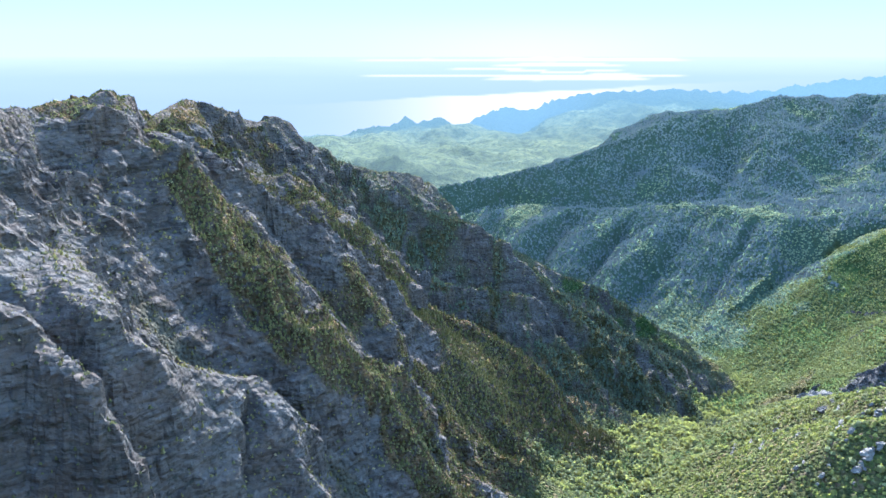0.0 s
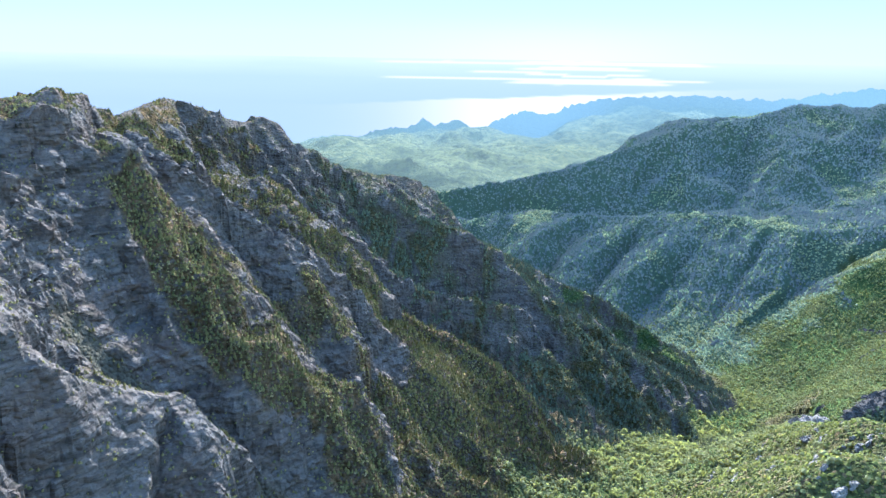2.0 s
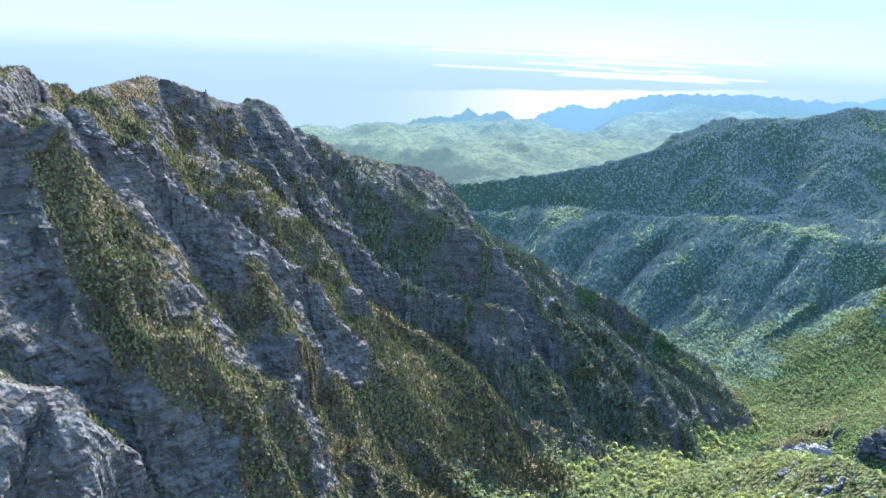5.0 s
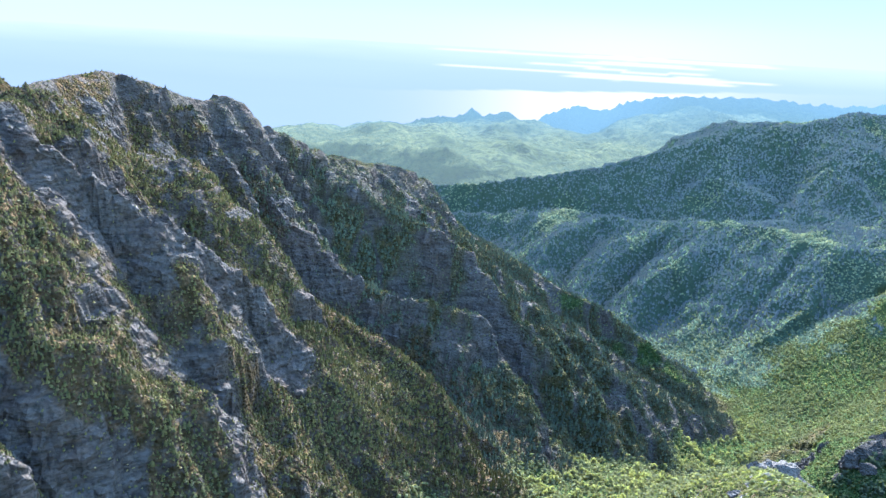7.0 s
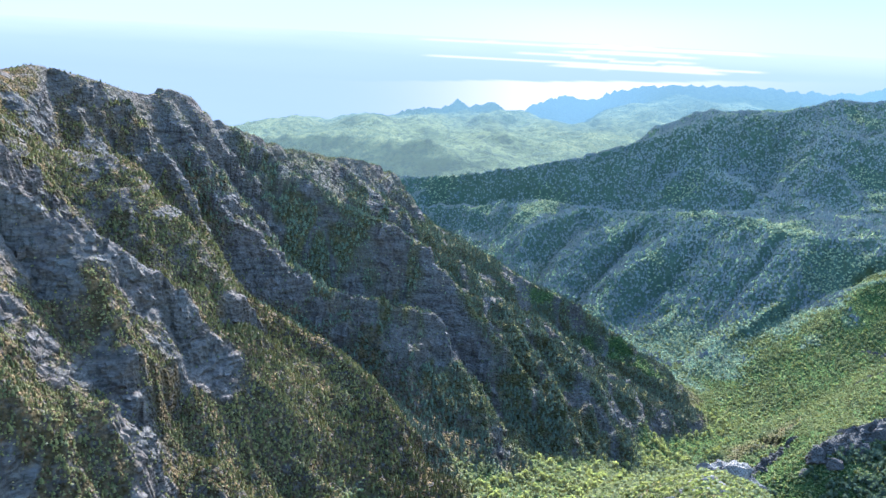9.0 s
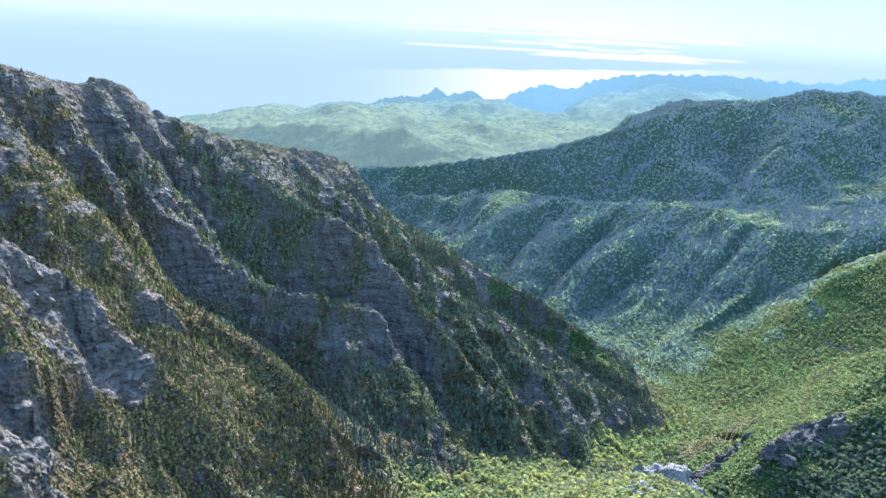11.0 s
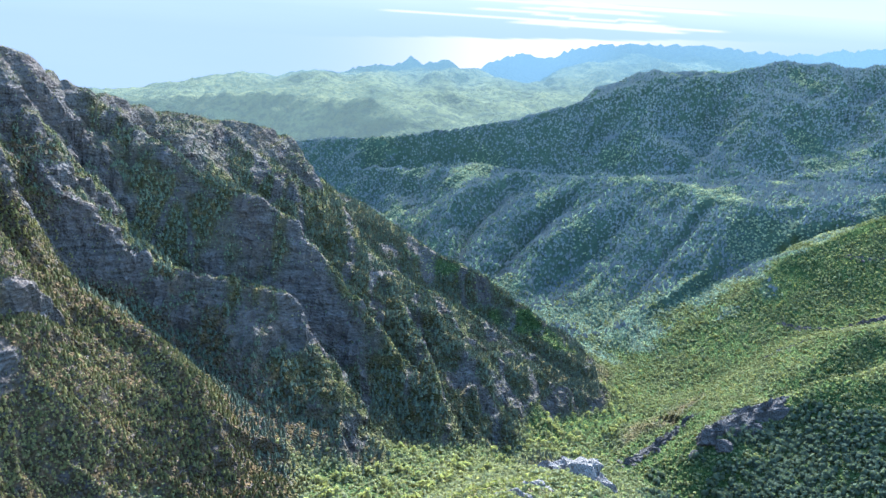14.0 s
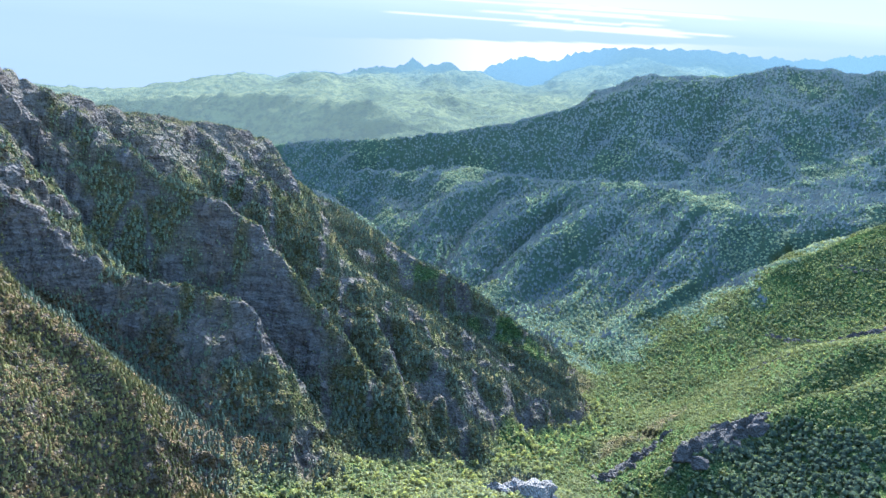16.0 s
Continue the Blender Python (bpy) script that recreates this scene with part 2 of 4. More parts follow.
def vnoise(x, y, seed):
    ix, iy = np.floor(x), np.floor(y)
    fx, fy = x - ix, y - iy
    fx, fy = fx * fx * fx * (fx * (fx * 6 - 15) + 10), fy * fy * fy * (fy * (fy * 6 - 15) + 10)
    a, b = lattice(ix, iy, seed), lattice(ix + 1, iy, seed)
    c, d = lattice(ix, iy + 1, seed), lattice(ix + 1, iy + 1, seed)
    return (a + (b - a) * fx) * (1 - fy) + (c + (d - c) * fx) * fy


def vnoise3(x, y, z, seed):
    iz = np.floor(z)
    f = z - iz
    f = f * f * (3 - 2 * f)
    k = iz.astype(np.int64) * 13 + seed
    return vnoise(x, y, k) * (1 - f) + vnoise(x, y, k + 13) * f


def fbm(x, y, size, octaves, seed, gain=0.5):
    total, amp = 0.0, 1.0
    for k in range(octaves):
        ca, sa = math.cos(k * 1.3 + seed), math.sin(k * 1.3 + seed)
        total = total + amp * vnoise((x * ca - y * sa) / size + 17.3 * k, (x * sa + y * ca) / size - 9.1 * k, seed + k)
        amp, size = amp * gain, size * 0.48
    return total


def ridged(x, y, size, octaves, seed, gain=0.5):
    total, amp = 0.0, 1.0
    for k in range(octaves):
        ca, sa = math.cos(k * 1.9 + seed), math.sin(k * 1.9 + seed)
        total = total + amp * (1 - 2 * np.abs(vnoise((x * ca - y * sa) / size + 5.7 * k, (x * sa + y * ca) / size + 3.9 * k, seed + k)))
        amp, size = amp * gain, size * 0.5
    return total


def smooth(v, a, b):
    u = np.clip((v - a) / (b - a), 0, 1)
    return u * u * (3 - 2 * u)


# crest lines and valley beds, in metres
CRESTS_LEFT = [
    # the main crest of the massif
    [(-420, -250, 330), (-235, 150, 362), (-200, 310, 366), (-207, 400, 368), (-191, 432, 371), (-189, 468, 367), (-196, 490, 362), (-206, 510, 354), (-211, 545, 348), (-213, 580, 349), (-219, 630, 350), (-222, 690, 350), (-208, 768, 327),
     (-195, 796, 319), (-183, 818, 325), (-169, 843, 314), (-162, 860, 288), (-154, 878, 274), (-143, 905, 273), (-133, 960, 253), (-126, 985, 244), (-117, 1010, 235), (-95, 1045, 226), (-70, 1083, 219), (-45, 1105, 212), (-19, 1160, 184), (2, 1182, 136)],
    # spurs from the crest down to the valley, near to far
    [(-215, 200, 350), (-160, 232, 328), (-134, 236, 308), (-111, 224, 290), (-101, 226, 264), (-93, 230, 228), (-80, 236, 180)],
    [(-200, 300, 369), (-165, 302, 318), (-142, 276, 310), (-126, 265, 305), (-112, 275, 284), (-100, 300, 264), (-84, 314, 253), (-70, 300, 244), (-60, 294, 226), (-42, 300, 185), (-20, 312, 150)],
    [(-207, 400, 368), (-200, 380, 358), (-183, 371, 337), (-166, 376, 318), (-150, 360, 284), (-130, 354, 264)],
    [(-204, 500, 346), (-148, 428, 345), (-134, 412, 318), (-112, 392, 284), (-86, 372, 267), (-70, 360, 257), (-58, 383, 252), (-38, 388, 219), (0, 372, 160)],
    [(-204, 560, 346), (-160, 470, 344), (-136, 455, 331), (-122, 467, 320), (-90, 487, 283), (-78, 494, 271), (-56, 512, 250), (-38, 532, 228), (-21, 533, 196), (-4, 516, 166), (22, 485, 126)],
    [(-226, 700, 347), (-150, 640, 276), (-85, 622, 220), (-14, 642, 172), (36, 626, 153), (66, 610, 138), (94, 580, 122), (114, 572, 84)],
    [(-220, 695, 350), (-198, 712, 338), (-171, 721, 315), (-120, 704, 270), (-90, 680, 220), (-66, 660, 197), (-52, 652, 180)],
    [(-190, 812, 326), (-122, 772, 262), (-96, 732, 234), (-37, 729, 184), (20, 736, 152), (70, 742, 150), (100, 743, 136), (119, 730, 108), (140, 712, 88), (158, 692, 66), (174, 686, 44)],
    [(-165, 868, 303), (-90, 870, 248), (-18, 852, 212), (29, 840, 199), (68, 842, 179), (116, 830, 136), (165, 811, 82), (190, 792, 48), (212, 770, 18)],
    [(-80, 1070, 218), (60, 1000, 136), (160, 940, 76), (201, 838, 62), (232, 766, 20)],
    [(-176, 830, 321), (-150, 822, 298), (-135, 827, 278), (-108, 830, 242)],
    [(160, 940, 76), (256, 885, 30), (270, 858, 6), (296, 826, -18)],
    [(256, 885, 30), (314, 971, -20), (353, 970, -46), (398, 1004, -70)],
    [(2, 1182, 136), (40, 1190, 104), (95, 1165, 84), (140, 1160, 66), (195, 1150, 40), (247, 1142, 22), (298, 1138, -10), (344, 1130, -42), (410, 1120, -92)],
]
CRESTS_RIGHT = [
    # the near slope beside the camera, and the crag at its end
    [(560, -300, 260), (420, 150, 245), (330, 260, 232), (285, 350, 222), (268, 422, 203), (285, 520, 148), (331, 602, 99), (350, 640, 58), (372, 720, 12), (392, 800, -38), (398, 850, -64)],
    [(330, 260, 232), (226, 360, 216), (232, 462, 152), (200, 490, 122)],
    # green spurs on the far side of the valley
    [(1300, 900, 300), (1000, 1000, 130), (717, 1030, 40), (607, 967, -26), (540, 900, -14), (512, 866, -10), (472, 880, -62)],
    [(1000, 930, 160), (800, 935, 85), (663, 905, 36), (640, 918, 31), (588, 912, -4), (548, 896, -12)],
    [(1500, 1200, 280), (1050, 1320, 160), (875, 1350, 100), (743, 1330, 33), (640, 1265, -33), (560, 1220, -74), (505, 1180, -102)],
    # the wooded shelf and its ribs
    [(1500, 1650, 160), (1000, 1560, 90), (775, 1500, 56), (686, 1538, 52), (617, 1630, 55), (520, 1690, 40), (430, 1716, 27), (330, 1800, 10), (200, 1930, -5), (131, 1981, -16)],
    [(617, 1630, 55), (520, 1500, -20), (436, 1405, -80), (394, 1379, -104)],
    [(430, 1716, 27), (365, 1676, 2), (300, 1600, -30), (250, 1510, -62), (228, 1400, -92)],
    [(686, 1538, 52), (614, 1366, -20), (548, 1318, -52), (486, 1275, -84)],
    [(540, 1660, 40), (440, 1545, 2), (363, 1476, -33), (330, 1420, -72)],
    [(300, 1830, 8), (187, 1654, -6), (150, 1540, -60), (140, 1460, -100)],
    # the hill behind the shelf
    [(3400, 2200, 300), (1900, 2200, 300), (1254, 2200, 258), (1127, 2200, 244), (948, 2200, 249), (777, 2120, 212), (640, 2080, 208), (419, 2030, 127), (295, 2000, 90), (150, 2050, 52), (5, 2100, 14), (-276, 2200, -44), (-420, 2260, -80)],
    [(948, 2200, 249), (850, 1950, 150), (790, 1800, 66)],
    [(1254, 2200, 258), (1150, 1900, 150), (1100, 1750, 95)],
    [(640, 2080, 208), (590, 1920, 110)],
]
CRESTS_FAR = [
    [(-2600, 3250, -150), (-1400, 3300, -135), (-1128, 3300, -84), (-1010, 3340, -62), (-869, 3400, -28), (-720, 3450, -46), (-624, 3500, -25), (-480, 3560, -18), (-386, 3600, -2), (-250, 3690, 12), (-185, 3730, 50), (-108, 3735, 20), (-15, 3740, 41), (50, 3830, -34)],
    [(96, 3900, -10), (317, 4060, 75), (438, 4060, 54), (635, 4000, 126), (841, 3870, 160), (1133, 3900, 172), (1334, 3900, 161), (1604, 4000, 146)],
    [(1604, 4000, 146), (2093, 4250, 190), (2453, 4250, 240), (3300, 4250, 260), (5200, 4250, 260)],
    [(-1100, 2760, -70), (-500, 2700, 5), (-143, 2590, 15)],
    [(-80, 2900, 0), (42, 2818, 22), (160, 2800, 0)],
]
BEDS = [
    # the valley
    [(140, -300, 150), (130, 200, 130), (110, 400, 100), (120, 490, 76), (181, 543, 58), (195, 640, 38), (215, 700, 20), (290, 790, -32), (340, 870, -60),
     (382, 942, -82), (448, 1012, -92), (483, 1101, -108), (470, 1180, -113), (400, 1235, -116), (300, 1262, -112), (190, 1300, -112), (110, 1420, -115), (50, 1650, -122), (-60, 1900, -135), (-300, 2100, -150)],
    # gullies of the massif, near to far; the first holds scree
    [(-178, 340, 335), (-122, 334, 253), (-85, 335, 222), (-40, 340, 168), (20, 360, 115), (110, 400, 102)],
    [(-175, 264, 318), (-140, 250, 280), (-113, 246, 236), (-92, 250, 198), (-30, 262, 145), (60, 280, 122), (130, 290, 120)],
    [(-240, 110, 290), (-165, 185, 235), (-128, 208, 190), (-95, 214, 150), (-30, 220, 130), (130, 240, 125)],
    [(-150, 478, 306), (-95, 464, 256), (-52, 445, 217), (-24, 437, 186), (0, 446, 150), (22, 440, 120), (60, 430, 104)],
    [(-150, 585, 290), (-90, 545, 246), (-47, 517, 204), (-15, 505, 172), (22, 500, 126), (48, 497, 100), (80, 496, 82)],
    [(-112, 712, 222), (-60, 698, 160), (10, 692, 116), (62, 676, 98), (105, 656, 78), (135, 644, 58), (160, 625, 46)],
    [(-120, 818, 234), (-35, 796, 140), (55, 790, 86), (118, 784, 54), (160, 762, 34), (200, 740, 14)],
    [(-110, 940, 216), (0, 920, 128), (95, 900, 80), (150, 862, 44), (200, 815, 40)],
    [(190, 905, 36), (232, 835, 14), (262, 785, -22)],
    [(290, 920, -10), (318, 885, -40), (330, 860, -56)],
    [(0, 1095, 146), (126, 1086, 42), (250, 1096, -30), (390, 1075, -96)],
    # behind the massif
    [(-700, -300, 150), (-600, 400, 140), (-500, 900, 60), (-330, 1300, -40), (-220, 1700, -110), (-300, 2100, -150)],
    # side valleys of the far slope
    [(1000, 400, 170), (720, 560, 20), (600, 690, -32), (500, 765, -68), (430, 860, -80), (400, 940, -84)],
    [(1000, 1160, 85), (696, 1169, -45), (560, 1120, -88), (483, 1101, -108)],
    [(1100, 1440, 95), (865, 1450, 35), (685, 1400, -30), (530, 1290, -88), (470, 1180, -113)],
    [(520, 1565, 0), (442, 1475, -72), (355, 1392, -100), (300, 1262, -112)],
    [(645, 1530, 25), (540, 1400, -62), (440, 1280, -118)],
    [(1700, 1850, 130), (1000, 1700, 60), (800, 1730, 45), (640, 1760, 30), (480, 1810, 2), (300, 1890, -25), (120, 1990, -60), (-60, 2060, -110)],
    # the coastal plain and the shore behind it
    [(3500, 2700, 40), (2000, 2600, 10), (900, 2600, -15), (300, 2500, -40), (-100, 2450, -90), (-500, 2450, -150), (-1000, 2450, -260), (-3000, 2450, -320)],
    [(-700, 1200, -60), (-900, 1800, -240), (-1500, 2200, -300), (-2600, 2300, -320)],
    [(-2600, 2950, -170), (-1200, 3000, -120), (-500, 3050, -35), (0, 3200, -45), (600, 3300, -30), (1500, 3300, 0), (2500, 3500, 30), (5000, 3500, 40)],
    [(-3400, 3450, -350), (-1800, 3560, -350), (-800, 3900, -350), (0, 4200, -350), (700, 4330, -350), (1500, 4380, -350), (3000, 4500, -350)],
    [(-3400, 4300, -420), (-1500, 4350, -420), (0, 4400, -400)],
    # behind the last shoulder, and between the ribs of the hill
    [(-150, 1330, 60), (0, 1290, 55), (90, 1260, 38), (160, 1240, 8), (240, 1220, -50), (330, 1215, -98)],
    [(440, 1690, 10), (396, 1640, -40), (330, 1550, -75), (289, 1475, -95), (260, 1400, -108)],
    [(280, 1720, -40), (215, 1580, -85), (190, 1460, -105)],
    [(790, 2080, 170), (736, 1990, 94), (700, 1880, 50)],
]
# crags that stand out of the slopes
CRAGS = [[(316, 596, 0), (331, 605, 0), (348, 604, 0)], [(506, 862, 0), (526, 876, 0), (560, 900, 0), (590, 912, 0)], [(428, 876, 0), (450, 890, 0), (474, 910, 0), (500, 926, 0)]]


def along(lines, x, y, power=6.0):
    """The height that the lines give at x, y (the nearest counts most), and the distance to the nearest."""
    top, weight, near = 0.0, 0.0, np.full(x.shape, 1e9)
    for line in lines:
        best, height = np.full(x.shape, 1e18), np.zeros(x.shape)
        for (ax, ay, az), (bx, by, bz) in zip(line, line[1:]):
            ex, ey = bx - ax, by - ay
            u = np.clip(((x - ax) * ex + (y - ay) * ey) / (ex * ex + ey * ey), 0, 1)
            d = (x - ax - u * ex) ** 2 + (y - ay - u * ey) ** 2
            m = d < best
            best = np.where(m, d, best)
            height = np.where(m, az + u * (bz - az), height)
        best = np.sqrt(best) + 0.5
        w = best ** -power
        top, weight = top + w * height, weight + w
        near = np.minimum(near, best)
    return top / weight, near


def relief(x, y):
    """Height of the land, and how much of the left-hand massif, of crest and of valley there is at x, y."""
    wx = x + 3.5 * fbm(x, y, 60, 3, 11)
    wy = y + 3.5 * fbm(x, y, 60, 3, 23)
    far = smooth(y, 1500, 2600)
    wx, wy = wx + far * 14 * fbm(x, y, 200, 3, 31), wy + far * 14 * fbm(x, y, 200, 3, 37)
    zs, ds = along(CRESTS_LEFT + CRESTS_RIGHT + CRESTS_FAR, wx, wy)
    zb, db = along(BEDS, wx, wy)
    _, dl = along(CRESTS_LEFT, x, y)
    _, dr = along(CRESTS_RIGHT + CRESTS_FAR + [BEDS[0]], x, y)
    left = smooth(dr * (1 + 0.8 * smooth(y, 720, 800) * (1 - smooth(y, 1020, 1070))) - dl, -25, 25)
    zs = np.maximum(zs, zb + 1.5)
    ds = np.maximum(ds - 4 * left, 0.3)
    u = db / (db + ds)
    z = zb + (zs - zb) * u ** (1.0 + 0.22 * left)
    return z, left, u, np.minimum(ds, db), ds, db


def land(x, y):
    z, left, u, room, ds, db = relief(x, y)
    give = np.clip(room / 18, 0.15, 1)
    far = smooth(y, 2250, 2700)
    hill = smooth(y, 1250, 1450) * (1 - far)
    z = z + give * (1 - far) * 4.5 * fbm(x, y, 60, 4, 3) * (0.6 + left)
    # ribs that run down the slopes; one broad flank is even
    even = np.exp(-((x - 20) / 95) ** 2 - ((y - 560) / 55) ** 2)
    z = z + give * left * (1 - 0.55 * smooth(y, 430, 560)) * (1 - 0.8 * even) * (4.5 * ridged(x + 0.5 * y, 0.45 * y - 0.2 * x, 34, 3, 7) + 3.0 * ridged(x, y, 21, 3, 9))
    z = z + give * hill * (9.0 + 2.0 * smooth(y, 1720, 1850)) * ridged(x * 0.55 + y * 0.35, y * 0.8 - x * 0.9, 95, 3, 41)
    open_ = smooth(room, 40, 160)
    z = z + far * (open_ * (20 * fbm(x, y, 300, 2, 51) + 15 * ridged(x, y, 240, 2, 53)) + 5 * ridged(x, y, 80, 3, 57) + (1 - open_) * 8 * ridged(x, y, 40, 3, 59))
    # beds of rock: steps along tilted layers
    tower = np.exp(-((x + 178) / 32) ** 2 - ((y - 832) / 50) ** 2)
    crag = left * smooth(fbm(x, y, 90, 3, 71), -0.45, 0.25) * (1 - 0.9 * even) * (1 - 0.8 * tower)
    layer = z + 0.16 * x - 0.10 * y + 5 * fbm(x, y, 80, 3, 77)
    for step, size in ((17.0, 1.3), (6.1, 1.0)):
        k = layer / step
        saw = k - np.floor(k)
        z = z + crag * size * step * 0.5 * (smooth(saw, 0.3, 0.7) - saw)
    _, top = along([CRESTS_LEFT[0]], x, y)
    calm = (1 - 0.85 * tower) * (1 - 0.5 * smooth(340 - y, 0, 60)) * (0.3 + 0.7 * smooth(top, 4, 22))
    z = z + calm * left * (0.12 + 0.88 * crag) * (2.6 * ridged(x, y, 13, 4, 83, 0.62) + 1.6 * fbm(x, y, 5.0, 3, 87, 0.65))
    return z, left, u, ds, db


def axis(stops):
    """Positions along one axis, from stops of (place, spacing)."""
    out = [stops[0][0]]
    while out[-1] < stops[-1][0]:
        out.append(out[-1] + np.interp(out[-1], [s[0] for s in stops], [s[1] for s in stops]))
    return np.array(out)


def sheet(name, xs, ys, zs, mat, masks=(), soft=True):
    ny, nx = zs.shape
    gx, gy = np.meshgrid(xs, ys)
    if len(masks):
        gap = 0.15 * masks[0][1]
        gx = gx + gap * np.gradient(xs)[None] * lattice(np.arange(ny)[:, None] + 0 * gx, np.arange(nx)[None] + 0 * gx, 5)
        gy = gy + gap * np.gradient(ys)[:, None] * lattice(np.arange(ny)[:, None] + 0 * gx, np.arange(nx)[None] + 0 * gx, 6)
    if len(masks):
        # crags: ledges and knobs pushed out of the steep faces
        sy, sx = np.gradient(soften(zs, 14), ys, xs)
        steep = np.hypot(sx, sy) + 0.05
        layer = (zs + 0.16 * gx - 0.10 * gy) / 5.5 + 0.8 * vnoise(gx / 30, gy / 30, 301)
        out = 1.3 * (smooth(layer - np.floor(layer), 0.0, 0.75) - 0.5) + 2.0 * vnoise3(gx / 9, gy / 9, zs / 6, 311) + 2.0 * vnoise3(gx / 4.4, gy / 4.4, zs / 3.4, 331)
        out = masks[0][1] * smooth(steep, 0.4, 1.2) * (1 - 0.45 * smooth(340 - gy, 0, 60)) * (0.25 + 0.75 * smooth(along([CRESTS_LEFT[0]], gx, gy)[1], 4, 24)) * out
        gx, gy = gx - out * sx / steep, gy - out * sy / steep
    co = np.stack([gx, gy, zs], -1).reshape(-1, 3)
    i = (np.arange(ny - 1)[:, None] * nx + np.arange(nx - 1)[None]).ravel()
    quads = np.stack([i, i + 1, i + nx + 1, i + nx], 1)
    return raw_mesh(name, co, quads, mat, masks, soft)


def raw_mesh(name, co, faces, mat, masks=(), soft=False):
    me = bpy.data.meshes.new(name)
    n, k = faces.shape
    me.vertices.add(len(co))
    me.vertices.foreach_set("co", co.astype(np.float32).ravel())
    me.loops.add(n * k)
    me.loops.foreach_set("vertex_index", faces.astype(np.int32).ravel())
    me.polygons.add(n)
    me.polygons.foreach_set("loop_start", np.arange(0, n * k, k, dtype=np.int32))
    me.polygons.foreach_set("use_smooth", np.full(n, soft))
    for label, values in masks:
        a = me.attributes.new(label, "FLOAT", "POINT")
        a.data.foreach_set("value", values.astype(np.float32).ravel())
    me.materials.append(mat)
    me.update()
    me.validate()
    return new(name, me)


# the ground, from behind the camera to the far side of the hill
GX = axis([(-2600, 90), (-700, 30), (-275, 2.6), (-235, 1.35), (30, 1.45), (110, 2.6), (720, 4.4), (1100, 9), (2000, 40), (3600, 100)])
GY = axis([(-500, 60), (100, 8), (190, 1.6), (540, 1.55), (640, 2.4), (1230, 3.4), (1500, 6), (2250, 9), (2330, 10)])
XX, YY = np.meshgrid(GX, GY)
ZZ, LEFT, UP, DS, DB = land(XX, YY)


def soften(a, times):
    for _ in range(times):
        a = a.copy()
        a[1:-1, 1:-1] = (a[1:-1, 1:-1] * 2 + a[:-2, 1:-1] + a[2:, 1:-1] + a[1:-1, :-2] + a[1:-1, 2:]) / 6
    return a


_, knob = along([CRESTS_LEFT[5][1:9]], XX, YY - 4)
ZZ = ZZ + LEFT * smooth(26 - knob, 0, 18) * (2.2 * ridged(XX, YY, 9, 3, 141) + 1.2 * fbm(XX, YY, 4.5, 2, 143))      # a knobbly bare spur
ZZ = ZZ + (1 - soften(LEFT, 4)) * (1 - smooth(YY, 1250, 1400)) * (soften(ZZ, 26) - ZZ)
worn = np.exp(-((XX + 165) / 26) ** 2 - ((YY - 855) / 42) ** 2)       # the tower at the end of the high crest is rounded
ZZ = ZZ + worn * (soften(ZZ, 14) - ZZ)
gy_, gx_ = np.gradient(ZZ, GY, GX)
SLOPE = np.hypot(gx_, gy_)
BROADSLOPE = soften(SLOPE, 16)
patch = fbm(XX, YY, 45, 4, 101)
facing = soften(gy_ - 0.6 * gx_, 12)
_, green = along([CRESTS_LEFT[6][2:]], XX, YY)                       # the spur that is wooded all over
_, green2 = along([CRESTS_LEFT[4][2:]], XX - 6, YY - 6)
bare = 1.62 + 0.55 * smooth(YY, 480, 600) - 0.85 * smooth(UP, 0.72, 0.92) * smooth(YY, 600, 760) * smooth(ZZ, 60, 160)
bare = bare + 0.3 * smooth(YY, 600, 690) * (1 - smooth(ZZ, 130, 210))
bare = bare + 1.1 * smooth(85 - green, 0, 30) + 1.5 * smooth(27 - green2, 0, 14)
ROCK = LEFT * smooth(0.8 * BROADSLOPE + 0.35 * patch + 0.75 * np.clip(facing, -0.9, 0.8) + 0.5 * smooth(11 - DS, 0, 8) * smooth(520 - YY, 0, 40) + 0.75 * smooth(480 - YY, 0, 130) - bare, 0, 0.35)
_, ridge = along([CRESTS_LEFT[0]], XX, YY)
ROCK = np.maximum(ROCK, LEFT * smooth(BROADSLOPE + 0.4 * patch + 0.35 * np.clip(facing, -0.9, 0.8), 1.75, 2.2))
ROCK = np.maximum(ROCK, 0.8 * LEFT * smooth(70 + 40 * patch - ridge, 0, 30) * smooth(YY, 640, 740) * smooth(ZZ, 120, 180) * smooth(SLOPE, 0.35, 0.7))
ROCK = np.maximum(ROCK, 0.85 * LEFT * smooth(450 - YY, 0, 60) * (1 - smooth(30 - green2, 0, 12)) * smooth(patch, -0.35, 0.0))
_, lit = along([CRESTS_LEFT[5][1:9]], XX, YY + 12)                # the bare flank of a spur
BARE = LEFT * smooth(23 + 8 * patch - lit, 0, 6)
ROCK = np.maximum(ROCK, BARE)
_, mild = along([CRESTS_LEFT[6][2:], BEDS[5][2:]], XX, YY)
ROCK = ROCK * (1 - 0.92 * smooth(58 + 12 * patch - mild, 0, 14) * smooth(lit, 23, 30))
fleck = fbm(XX, YY, 13, 4, 151, 0.65)
ROCK = np.maximum(ROCK, 0.9 * LEFT * smooth(fleck, 0.12, 0.3) * smooth(ZZ, 190, 270) * smooth(YY, 500, 600))
pillar = ridged(XX, 0.4 * YY, 30, 3, 131)
ROCK = np.maximum(ROCK, 0.9 * LEFT * smooth(pillar, np.quantile(pillar, 0.68), np.quantile(pillar, 0.86)) * smooth(facing, -0.1, 0.4) * smooth(YY + 0.35 * XX, 680, 740))
